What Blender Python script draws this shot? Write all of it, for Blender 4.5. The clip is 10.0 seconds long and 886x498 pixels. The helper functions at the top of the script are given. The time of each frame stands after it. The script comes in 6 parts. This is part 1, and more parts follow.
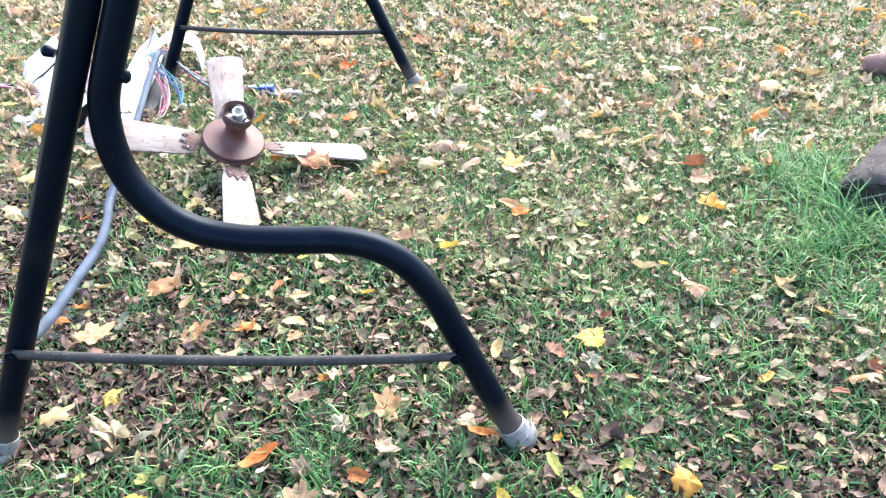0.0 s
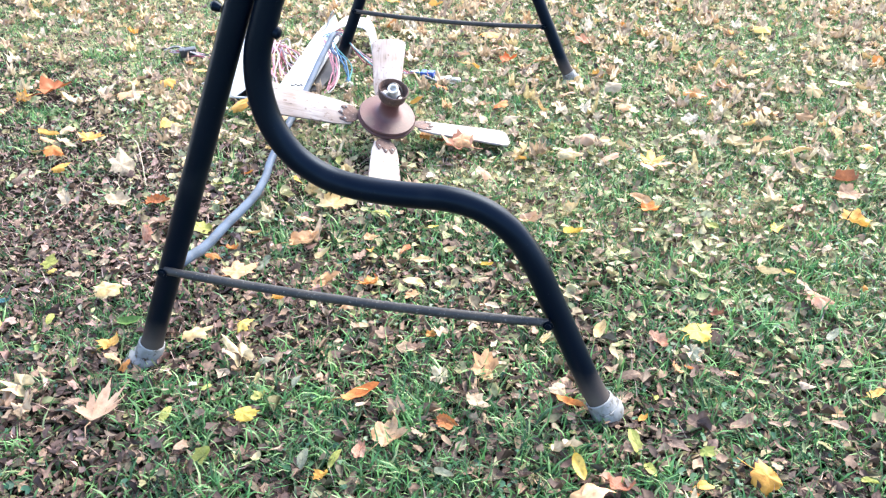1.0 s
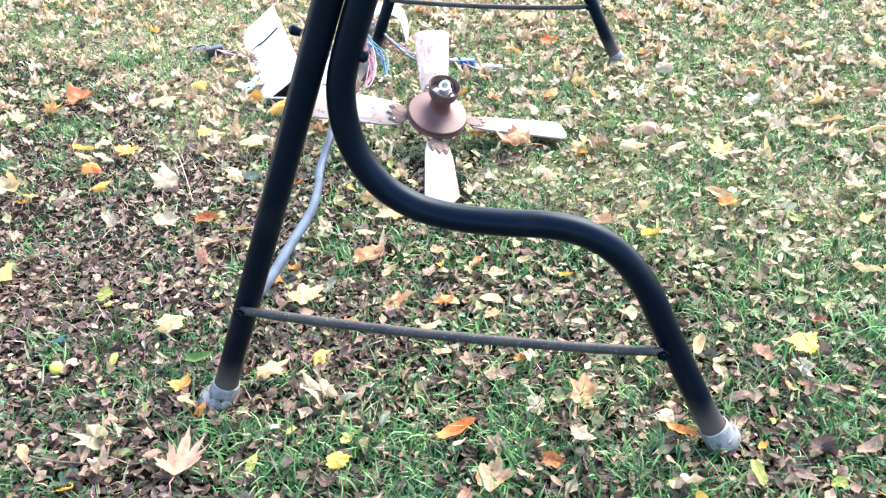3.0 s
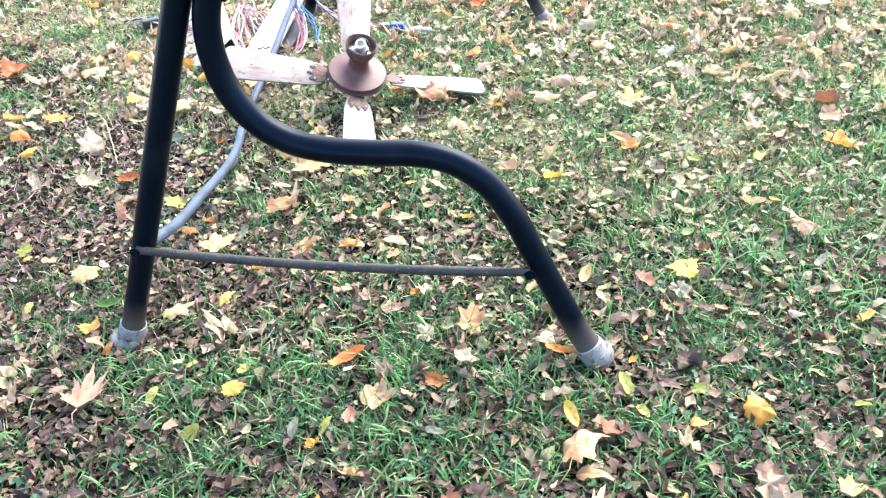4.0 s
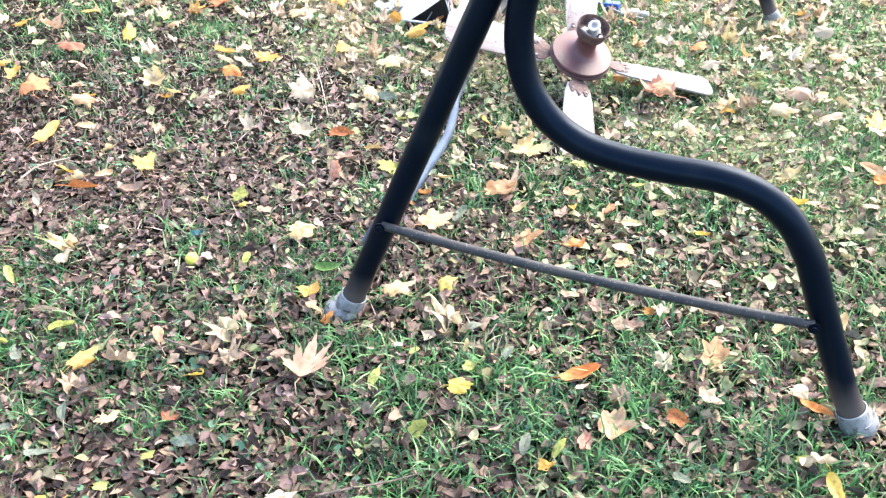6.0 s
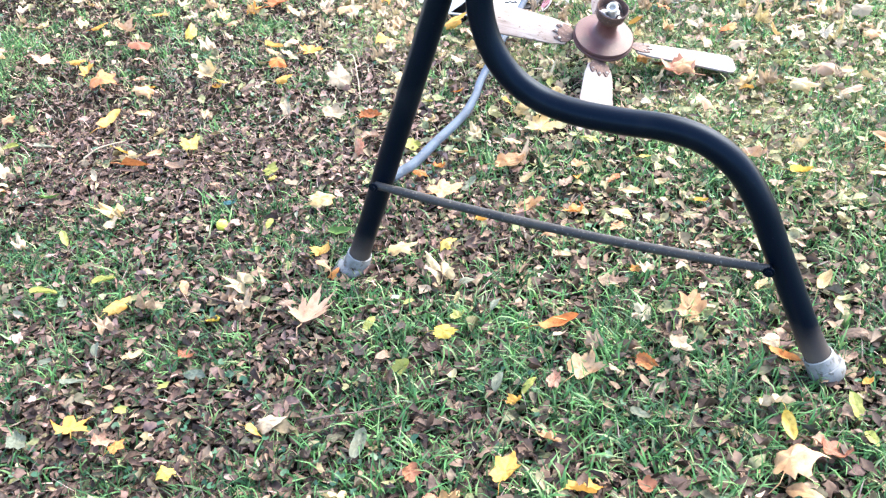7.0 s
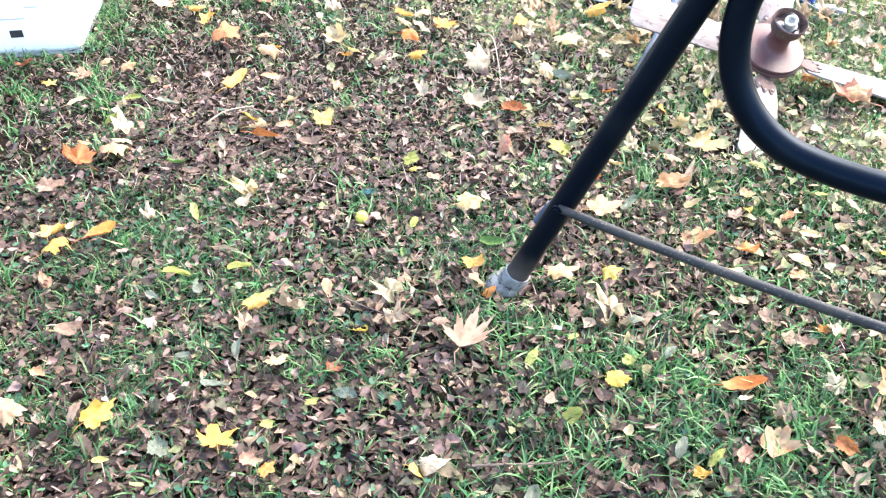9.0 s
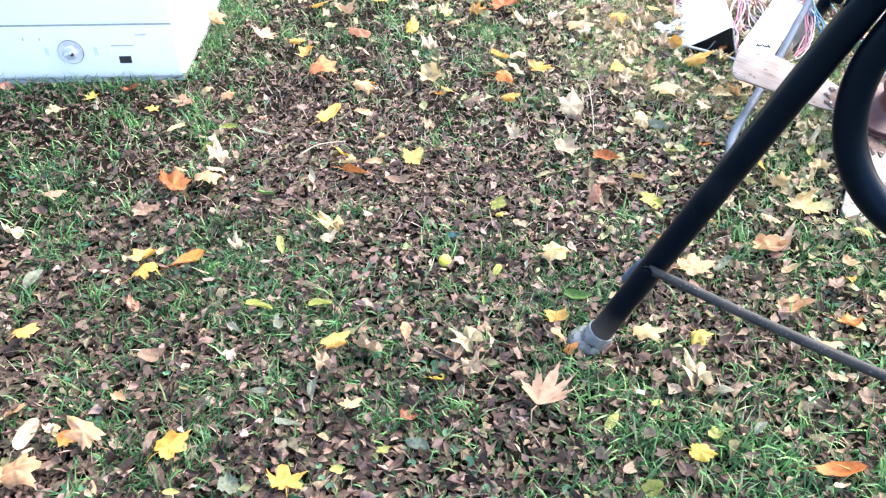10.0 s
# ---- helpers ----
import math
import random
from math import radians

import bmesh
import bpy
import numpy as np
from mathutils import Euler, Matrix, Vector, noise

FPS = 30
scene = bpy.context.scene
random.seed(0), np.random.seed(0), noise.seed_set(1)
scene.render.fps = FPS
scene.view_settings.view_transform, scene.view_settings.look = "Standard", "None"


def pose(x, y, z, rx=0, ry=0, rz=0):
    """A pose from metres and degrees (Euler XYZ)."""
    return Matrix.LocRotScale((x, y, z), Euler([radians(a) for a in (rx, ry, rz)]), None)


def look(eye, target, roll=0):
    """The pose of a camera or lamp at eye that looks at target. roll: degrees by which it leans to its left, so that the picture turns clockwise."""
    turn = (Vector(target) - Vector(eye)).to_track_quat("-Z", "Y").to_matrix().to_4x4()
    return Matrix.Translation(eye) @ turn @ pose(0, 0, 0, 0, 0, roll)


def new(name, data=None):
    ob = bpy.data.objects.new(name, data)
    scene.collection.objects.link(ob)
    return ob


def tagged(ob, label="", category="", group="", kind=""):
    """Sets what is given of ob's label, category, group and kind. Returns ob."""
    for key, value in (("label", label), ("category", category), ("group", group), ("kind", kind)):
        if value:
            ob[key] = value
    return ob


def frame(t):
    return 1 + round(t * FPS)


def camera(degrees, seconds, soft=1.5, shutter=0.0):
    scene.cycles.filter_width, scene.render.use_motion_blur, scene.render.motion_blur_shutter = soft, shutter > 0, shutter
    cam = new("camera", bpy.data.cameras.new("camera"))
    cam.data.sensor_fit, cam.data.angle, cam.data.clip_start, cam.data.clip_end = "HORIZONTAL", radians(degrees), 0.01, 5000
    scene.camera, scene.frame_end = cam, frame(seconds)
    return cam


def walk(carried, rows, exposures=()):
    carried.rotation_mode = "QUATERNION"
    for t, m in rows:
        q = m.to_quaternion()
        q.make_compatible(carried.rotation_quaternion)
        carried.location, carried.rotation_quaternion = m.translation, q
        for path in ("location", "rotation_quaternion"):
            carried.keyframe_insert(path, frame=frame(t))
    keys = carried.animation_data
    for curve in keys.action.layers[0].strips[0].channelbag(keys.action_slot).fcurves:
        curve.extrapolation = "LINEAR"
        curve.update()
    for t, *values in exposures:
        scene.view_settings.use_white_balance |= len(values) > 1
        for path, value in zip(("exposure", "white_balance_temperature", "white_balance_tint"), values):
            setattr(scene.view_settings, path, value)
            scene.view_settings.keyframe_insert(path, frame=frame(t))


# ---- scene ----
cam = camera(55.8, 10.0, soft=1.3)
PATH = [
    (0, (0.843, -1.214, 1.201), (0.896, 0.504, 0.178), -0.0),
    (0.3, (0.91, -1.264, 1.198), (0.806, 0.455, 0.181), -0.6),
    (0.5, (0.942, -1.291, 1.19), (0.754, 0.424, 0.179), -0.3),
    (1, (0.961, -1.333, 1.184), (0.626, 0.361, 0.175), -0.1),
    (1.5, (0.943, -1.323, 1.183), (0.578, 0.348, 0.146), 0.2),
    (2, (0.849, -1.261, 1.196), (0.56, 0.389, 0.103), 0.9),
    (2.2, (0.791, -1.233, 1.216), (0.525, 0.419, 0.121), 0.8),
    (2.7, (0.749, -1.2, 1.227), (0.447, 0.452, 0.144), -1.4),
    (3.3, (0.838, -1.218, 1.203), (0.469, 0.439, 0.146), -4.6),
    (3.5, (0.911, -1.246, 1.189), (0.552, 0.418, 0.139), -5.1),
    (4, (0.991, -1.295, 1.171), (0.674, 0.341, 0.065), -4.6),
    (4.5, (0.959, -1.305, 1.171), (0.617, 0.299, 0.026), -2.0),
    (4.8, (0.897, -1.292, 1.181), (0.493, 0.281, 0.014), -1.0),
    (5, (0.837, -1.273, 1.184), (0.379, 0.275, 0.004), -0.1),
    (5.2, (0.763, -1.241, 1.195), (0.318, 0.295, -0.006), 0.4),
    (5.5, (0.67, -1.219, 1.197), (0.199, 0.31, -0.003), 0.6),
    (5.7, (0.634, -1.211, 1.193), (0.156, 0.315, -0.008), 0.7),
    (6.2, (0.696, -1.24, 1.186), (0.115, 0.284, 0.035), -0.5),
    (6.8, (0.874, -1.296, 1.175), (0.146, 0.195, 0.059), -3.4),
    (7, (0.926, -1.304, 1.169), (0.179, 0.153, 0.021), -4.6),
    (7.5, (0.946, -1.309, 1.169), (0.197, 0.129, -0.003), -1.7),
    (8, (0.888, -1.31, 1.175), (0.101, 0.088, -0.02), 0.3),
    (8.2, (0.838, -1.301, 1.166), (0.086, 0.107, -0.039), 1.2),
    (8.5, (0.734, -1.283, 1.19), (0.023, 0.125, -0.04), 2.1),
    (8.7, (0.654, -1.273, 1.191), (-0.1, 0.109, -0.043), 1.8),
    (9, (0.569, -1.253, 1.201), (-0.21, 0.115, -0.033), 0.8),
    (9.2, (0.546, -1.245, 1.191), (-0.264, 0.106, -0.041), 1.8),
    (9.5, (0.539, -1.222, 1.228), (-0.37, 0.082, 0.014), 1.2),
    (10, (0.532, -1.22, 1.214), (-0.426, 0.082, 0.035), 0.5),
]
EXPOSURES = ((0, 2.77), (1, 2.84), (2.2, 2.97), (4, 2.93), (5, 3.05), (7, 3.0), (8.5, 3.1), (9, 3.05), (9.5, 2.92), (10, 2.77))
walk(cam, [(t, look(eye, target, roll)) for t, eye, target, roll in PATH], EXPOSURES)

# ---- light ----
SUN_TURN, SUN_HEIGHT = 32.0, 50.0
world = bpy.data.worlds.new("sky")
scene.world = world
world.use_nodes = True
wn = world.node_tree.nodes
sky = wn.new("ShaderNodeTexSky")
sky.sky_type, sky.sun_disc = "NISHITA", False
sky.sun_elevation, sky.sun_rotation = radians(SUN_HEIGHT), radians(SUN_TURN)
sky.air_density, sky.dust_density, sky.ozone_density = 1.0, 3.0, 1.0
wn["Background"].inputs["Strength"].default_value = 0.15
world.node_tree.links.new(sky.outputs[0], wn["Background"].inputs["Color"])
sun = new("sun", bpy.data.lights.new("sun", "SUN"))
sun.data.energy, sun.data.angle, sun.data.color = 1.0, radians(45), (1.0, 0.96, 0.88)
sun.matrix_world = look((6 * math.sin(radians(SUN_TURN)), 6 * math.cos(radians(SUN_TURN)), 6 * math.tan(radians(SUN_HEIGHT))), (0, 0, 0))


# ---- materials ----
def material(name, rough=0.6, metal=0.0, spec=0.5):
    m = bpy.data.materials.new(name)
    m.use_nodes = True
    n = m.node_tree.nodes
    b = n["Principled BSDF"]
    b.inputs["Roughness"].default_value, b.inputs["Metallic"].default_value = rough, metal
    b.inputs["Specular IOR Level"].default_value = spec
    return m, n, m.node_tree.links, b


def ramp_node(n, stops, interp="LINEAR"):
    r = n.new("ShaderNodeValToRGB")
    r.color_ramp.interpolation = interp
    e = r.color_ramp.elements
    while len(e) < len(stops):
        e.new(0.5)
    for el, (pos, col) in zip(e, stops):
        el.position, el.color = pos, (*col, 1)
    return r


def noise_node(n, l, scale, detail=4.0, stretch=None):
    t = n.new("ShaderNodeTexNoise")
    t.inputs["Scale"].default_value, t.inputs["Detail"].default_value = scale, detail
    co = n.new("ShaderNodeTexCoord")
    if stretch:
        mp = n.new("ShaderNodeMapping")
        mp.inputs["Scale"].default_value = stretch
        l.new(co.outputs["Object"], mp.inputs[0])
        l.new(mp.outputs[0], t.inputs["Vector"])
    else:
        l.new(co.outputs["Object"], t.inputs["Vector"])
    return t


def mix_node(n, l, fac, a, b, how="MIX"):
    m = n.new("ShaderNodeMix")
    m.data_type, m.blend_type = "RGBA", how
    for sock, v in ((m.inputs["Factor"], fac), (m.inputs[6], a), (m.inputs[7], b)):
        if isinstance(v, (int, float)):
            sock.default_value = v
        elif isinstance(v, tuple):
            sock.default_value = (*v, 1)
        else:
            l.new(v, sock)
    return m.outputs[2]


def bump(n, l, b, height, strength=0.3, distance=0.002):
    bp = n.new("ShaderNodeBump")
    bp.inputs["Strength"].default_value, bp.inputs["Distance"].default_value = strength, distance
    l.new(height, bp.inputs["Height"])
    l.new(bp.outputs[0], b.inputs["Normal"])


def worn(name, base, second, third, scale=12, fine=120, rough=0.5, metal=0.0, cover=(0.45, 0.6), fleck=(0.62, 0.68), relief=0.2, stretch=None, spec=0.5):
    """A base colour with large stains and small flecks."""
    m, n, l, b = material(name, rough, metal, spec)
    big, small = noise_node(n, l, scale, 5, stretch), noise_node(n, l, fine, 3, stretch)
    r1 = ramp_node(n, ((cover[0], (0, 0, 0)), (cover[1], (1, 1, 1))))
    r2 = ramp_node(n, ((fleck[0], (0, 0, 0)), (fleck[1], (1, 1, 1))))
    l.new(big.outputs["Fac"], r1.inputs[0])
    l.new(small.outputs["Fac"], r2.inputs[0])
    c = mix_node(n, l, r1.outputs[0], base, second)
    l.new(mix_node(n, l, r2.outputs[0], c, third), b.inputs["Base Color"])
    bump(n, l, b, small.outputs["Fac"], relief)
    return m


def leg_paint():
    """Black paint on steel, dusty and rubbed bare near the ground."""
    m, n, l, b = material("black_leg_paint", 0.4, 0, 0.1)
    fine, grain = noise_node(n, l, 9, 5), noise_node(n, l, 160, 2)
    geo, sep = n.new("ShaderNodeNewGeometry"), n.new("ShaderNodeSeparateXYZ")
    l.new(geo.outputs["Position"], sep.inputs[0])
    add = n.new("ShaderNodeMath")
    add.operation, add.inputs[1].default_value = "MULTIPLY_ADD", -0.1
    l.new(fine.outputs["Fac"], add.inputs[0])
    l.new(sep.outputs["Z"], add.inputs[2])
    r = ramp_node(n, ((0.0, (0.8, 0.8, 0.8)), (0.03, (0.42, 0.42, 0.42)), (0.075, (0, 0, 0))))
    l.new(add.outputs[0], r.inputs[0])
    sp = ramp_node(n, ((0.7, (0, 0, 0)), (0.78, (1, 1, 1))))
    l.new(grain.outputs["Fac"], sp.inputs[0])
    spk = n.new("ShaderNodeMath")
    spk.operation, spk.inputs[1].default_value = "MULTIPLY", 0.05
    l.new(sp.outputs[0], spk.inputs[0])
    b.inputs["Specular Tint"].default_value = (0.45, 0.7, 1.0, 1.0)
    paint = mix_node(n, l, fine.outputs["Fac"], (0.0009, 0.0021, 0.005), (0.002, 0.0041, 0.0094))
    paint = mix_node(n, l, spk.outputs[0], paint, (0.2, 0.2, 0.2))
    rub, where = ramp_node(n, ((0.6, (0, 0, 0)), (0.74, (0.45, 0.45, 0.45)))), noise_node(n, l, 5.5, 3)
    l.new(where.outputs["Fac"], rub.inputs[0])
    paint = mix_node(n, l, rub.outputs[0], paint, (0.011, 0.014, 0.018))
    l.new(mix_node(n, l, r.outputs[0], paint, (0.085, 0.07, 0.06)), b.inputs["Base Color"])
    rr = n.new("ShaderNodeMapRange")
    rr.inputs[3].default_value, rr.inputs[4].default_value = 0.32, 0.8
    l.new(r.outputs[0], rr.inputs[0])
    l.new(rr.outputs[0], b.inputs["Roughness"])
    bump(n, l, b, grain.outputs["Fac"], 0.12, 0.001)
    return m


BLACK = leg_paint()
STRUT = worn("grey_strut_paint", (0.018, 0.019, 0.021), (0.03, 0.029, 0.028), (0.09, 0.085, 0.08), 20, 190, 0.55, spec=0.25)
CAP = worn("grey_plastic_foot", (0.18, 0.188, 0.19), (0.125, 0.127, 0.12), (0.07, 0.06, 0.048), 28, 90, 0.65, fleck=(0.55, 0.68), spec=0.3)
STEEL = worn("zinc_steel", (0.14, 0.145, 0.155), (0.1, 0.095, 0.095), (0.06, 0.045, 0.035), 40, 300, 0.45, 0.7)
BLUEPIPE = worn("blue_grey_tube_paint", (0.045, 0.066, 0.1), (0.032, 0.047, 0.072), (0.09, 0.095, 0.1), 14, 150, 0.45, spec=0.15)
RUST = worn("rust_brown_metal", (0.075, 0.03, 0.03), (0.05, 0.024, 0.025), (0.1, 0.05, 0.042), 16, 130, 0.5, 0.0, fleck=(0.66, 0.74), relief=0.2, spec=0.35)
DARKRUST = worn("dark_rusty_iron", (0.05, 0.029, 0.027), (0.085, 0.047, 0.038), (0.17, 0.12, 0.11), 30, 200, 0.7, 0.2, relief=0.4)
SOCKET = worn("white_porcelain", (0.5, 0.49, 0.46), (0.4, 0.38, 0.35), (0.25, 0.2, 0.16), 50, 160, 0.3)
# Small dark parts, and the shade inside the torn shells put into colour.
DARK = worn("dark_parts_and_inner_shade", (0.012, 0.012, 0.014), (0.02, 0.02, 0.022), (0.05, 0.045, 0.04), 20, 150, 0.6)
WHITE = worn("white_enamel", (0.8, 0.85, 0.84), (0.75, 0.81, 0.8), (0.55, 0.57, 0.54), 7, 60, 0.3, cover=(0.45, 0.75), fleck=(0.74, 0.8), relief=0.03)
PLASTIC = worn("white_console_plastic", (0.52, 0.53, 0.53), (0.43, 0.44, 0.44), (0.24, 0.22, 0.19), 9, 70, 0.45, cover=(0.45, 0.75), fleck=(0.72, 0.78), relief=0.05)
SHEET = worn("scuffed_white_sheet_metal", (0.48, 0.49, 0.49), (0.39, 0.4, 0.4), (0.2, 0.18, 0.155), 9, 70, 0.4, cover=(0.45, 0.7), fleck=(0.7, 0.78), relief=0.08)
CHROME = worn("dull_chrome", (0.55, 0.58, 0.62), (0.42, 0.46, 0.52), (0.3, 0.33, 0.38), 60, 200, 0.45, 0.0)
GREYLINE = worn("grey_trim", (0.35, 0.37, 0.38), (0.28, 0.3, 0.31), (0.2, 0.2, 0.2), 60, 200, 0.6)
PALETRIM = worn("pale_printed_mark", (0.5, 0.62, 0.55), (0.6, 0.68, 0.63), (0.72, 0.76, 0.74), 60, 200, 0.5)
BARK = worn("weathered_dark_wood", (0.055, 0.05, 0.05), (0.03, 0.027, 0.028), (0.11, 0.098, 0.094), 14, 80, 0.9, relief=1.0, stretch=(1, 1, 4), spec=0.15)
BROWNEND = worn("smooth_brown_surface", (0.16, 0.095, 0.085), (0.12, 0.075, 0.07), (0.2, 0.14, 0.13), 12, 90, 0.75, spec=0.2)
FRUIT = worn("yellow_green_fruit", (0.5, 0.5, 0.06), (0.42, 0.42, 0.08), (0.25, 0.2, 0.05), 60, 200, 0.5)


def blade_paint():
    m, n, l, b = material("peeling_white_blade_paint", 0.65, 0, 0.3)
    long, fine, chips = noise_node(n, l, 150, 5, (0.08, 1, 1)), noise_node(n, l, 10, 5), noise_node(n, l, 70, 6, (0.6, 1, 1))
    crack = ramp_node(n, ((0.3, (0.14, 0.122, 0.114)), (0.4, (0.205, 0.182, 0.17)), (0.5, (0.235, 0.21, 0.198)), (0.7, (0.272, 0.247, 0.235))))
    l.new(long.outputs["Fac"], crack.inputs[0])
    stain = ramp_node(n, ((0.35, (0.78, 0.66, 0.6)), (0.6, (1, 1, 1))))
    l.new(fine.outputs["Fac"], stain.inputs[0])
    chip = ramp_node(n, ((0.32, (0.5, 0.42, 0.38)), (0.37, (1, 1, 1))))
    l.new(chips.outputs["Fac"], chip.inputs[0])
    c = mix_node(n, l, 1.0, crack.outputs[0], stain.outputs[0], "MULTIPLY")
    l.new(mix_node(n, l, 1.0, c, chip.outputs[0], "MULTIPLY"), b.inputs["Base Color"])
    bump(n, l, b, long.outputs["Fac"], 0.35)
    return m


BLADE = blade_paint()


def plain(name, col, rough=0.45):
    return worn(name, col, tuple(c * 0.8 for c in col), tuple(min(1, c * 1.3 + 0.03) for c in col), 40, 200, rough)


WIRES = {"pink": plain("pink_wire", (0.33, 0.12, 0.165)), "white": plain("white_wire", (0.34, 0.32, 0.32)), "blue": plain("blue_wire", (0.045, 0.17, 0.31)),
         "red": plain("red_wire", (0.27, 0.05, 0.07)), "black": plain("black_wire", (0.02, 0.02, 0.022)), "violet": plain("violet_wire", (0.33, 0.22, 0.3)),
         "teal": plain("teal_wire", (0.045, 0.24, 0.26)), "deep": plain("deep_blue_plastic", (0.02, 0.07, 0.3))}


def leaf_surface(name, stops, scale=60, rough=0.5, shine=0.4, thin=0.25, island=True):
    """Dry or living leaf: a colour for each island, blotches, veins of light and some light through it."""
    m, n, l, b = material(name, rough, 0, shine)
    r = ramp_node(n, stops)
    if island:
        geo = n.new("ShaderNodeNewGeometry")
        l.new(geo.outputs["Random Per Island"], r.inputs[0])
    else:
        info = n.new("ShaderNodeObjectInfo")
        l.new(info.outputs["Random"], r.inputs[0])
    t = noise_node(n, l, scale, 4)
    sh = ramp_node(n, ((0.3, (0.5, 0.47, 0.44)), (0.5, (0.92, 0.9, 0.88)), (0.7, (1.22, 1.2, 1.16))))
    l.new(t.outputs["Fac"], sh.inputs[0])
    col = mix_node(n, l, 1.0, r.outputs[0], sh.outputs[0], "MULTIPLY")
    l.new(col, b.inputs["Base Color"])
    tr, mx = n.new("ShaderNodeBsdfTranslucent"), n.new("ShaderNodeMixShader")
    mx.inputs[0].default_value = thin
    l.new(col, tr.inputs[0])
    l.new(b.outputs[0], mx.inputs[1])
    l.new(tr.outputs[0], mx.inputs[2])
    l.new(mx.outputs[0], n["Material Output"].inputs[0])
    bump(n, l, b, t.outputs["Fac"], 0.35)
    return m


LITTER = leaf_surface("brown_leaf_litter", ((0, (0.0544, 0.0363, 0.027)), (0.2, (0.108, 0.0704, 0.0516)), (0.42, (0.174, 0.117, 0.0845)), (0.58, (0.229, 0.156, 0.112)), (0.66, (0.153, 0.16, 0.0727)), (0.74, (0.191, 0.187, 0.088)), (0.82, (0.245, 0.172, 0.118)), (0.94, (0.295, 0.219, 0.146)), (1, (0.381, 0.294, 0.217))), 90, 0.65, 0.25, 0.08)
WEATHERED = leaf_surface("weathered_leaf_litter", ((0, (0.0668, 0.042, 0.0371)), (0.2, (0.123, 0.078, 0.068)), (0.45, (0.189, 0.122, 0.107)), (0.62, (0.228, 0.15, 0.134)), (0.7, (0.162, 0.148, 0.0927)), (0.84, (0.261, 0.178, 0.157)), (1, (0.356, 0.255, 0.227))), 90, 0.65, 0.25, 0.08)
DARKLITTER = leaf_surface("damp_leaf_litter", ((0, (0.0273, 0.0172, 0.0142)), (0.35, (0.0602, 0.0379, 0.031)), (0.7, (0.0955, 0.0604, 0.0499)), (0.86, (0.0638, 0.0672, 0.0378)), (1, (0.137, 0.0906, 0.0791))), 90, 0.6, 0.25, 0.03)
# Pale far grass whose colour partly holds the sky's glare on it.
FARGRASS = leaf_surface("pale_far_grass", ((0.0, (0.103, 0.205, 0.0907)), (0.35, (0.242, 0.384, 0.168)), (0.7, (0.395, 0.473, 0.259)), (1.0, (0.567, 0.497, 0.337))), 30, 0.5, 0.35, 0.35)
BRIGHT = leaf_surface("scattered_dry_leaves", ((0, (0.28, 0.2, 0.145)), (0.25, (0.4, 0.3, 0.2)), (0.5, (0.5, 0.41, 0.29)), (0.58, (0.42, 0.25, 0.12)), (0.66, (0.5, 0.4, 0.2)), (1, (0.6, 0.53, 0.42))), 60, 0.6, 0.3, 0.2)
# Crumbs hold the shade of the gaps between leaves in their dark tones.
CRUMBS = leaf_surface("leaf_crumbs_with_gap_shade", ((0, (0.016, 0.012, 0.01)), (0.5, (0.05, 0.036, 0.03)), (0.85, (0.1, 0.074, 0.06)), (1, (0.16, 0.12, 0.095))), 110, 0.8, 0.1, 0.02)
# Low grass is dimmer than GRASS, for the shade beneath the blades.
LOWGRASS = leaf_surface("low_grass", ((0.0, (0.0132, 0.0424, 0.0186)), (0.4, (0.0397, 0.128, 0.0514)), (0.8, (0.0898, 0.216, 0.0754)), (1.0, (0.189, 0.258, 0.111))), 30, 0.5, 0.35, 0.3)
GRASS = leaf_surface("grass_blades", ((0.0, (0.019, 0.0582, 0.0242)), (0.28, (0.0529, 0.18, 0.0617)), (0.62, (0.117, 0.307, 0.0936)), (0.88, (0.201, 0.381, 0.144)), (1.0, (0.32, 0.38, 0.2))), 30, 0.42, 0.5, 0.4)
TAN = leaf_surface("tan_dry_leaves", ((0, (0.15, 0.118, 0.0717)), (0.3, (0.235, 0.191, 0.114)), (0.5, (0.214, 0.26, 0.112)), (0.7, (0.305, 0.27, 0.156)), (0.85, (0.279, 0.328, 0.151)), (1, (0.43, 0.388, 0.275))), 90, 0.6, 0.35, 0.2)
CLOVER = leaf_surface("small_weed_leaves", ((0.0, (0.02, 0.0723, 0.0408)), (0.5, (0.0416, 0.128, 0.0663)), (1.0, (0.088, 0.187, 0.0935))), 80, 0.45, 0.45, 0.2)
STRAW = leaf_surface("dry_grass_straw", ((0.0, (0.24, 0.171, 0.143)), (0.5, (0.38, 0.286, 0.246)), (1.0, (0.506, 0.402, 0.364))), 60, 0.6, 0.3, 0.2)


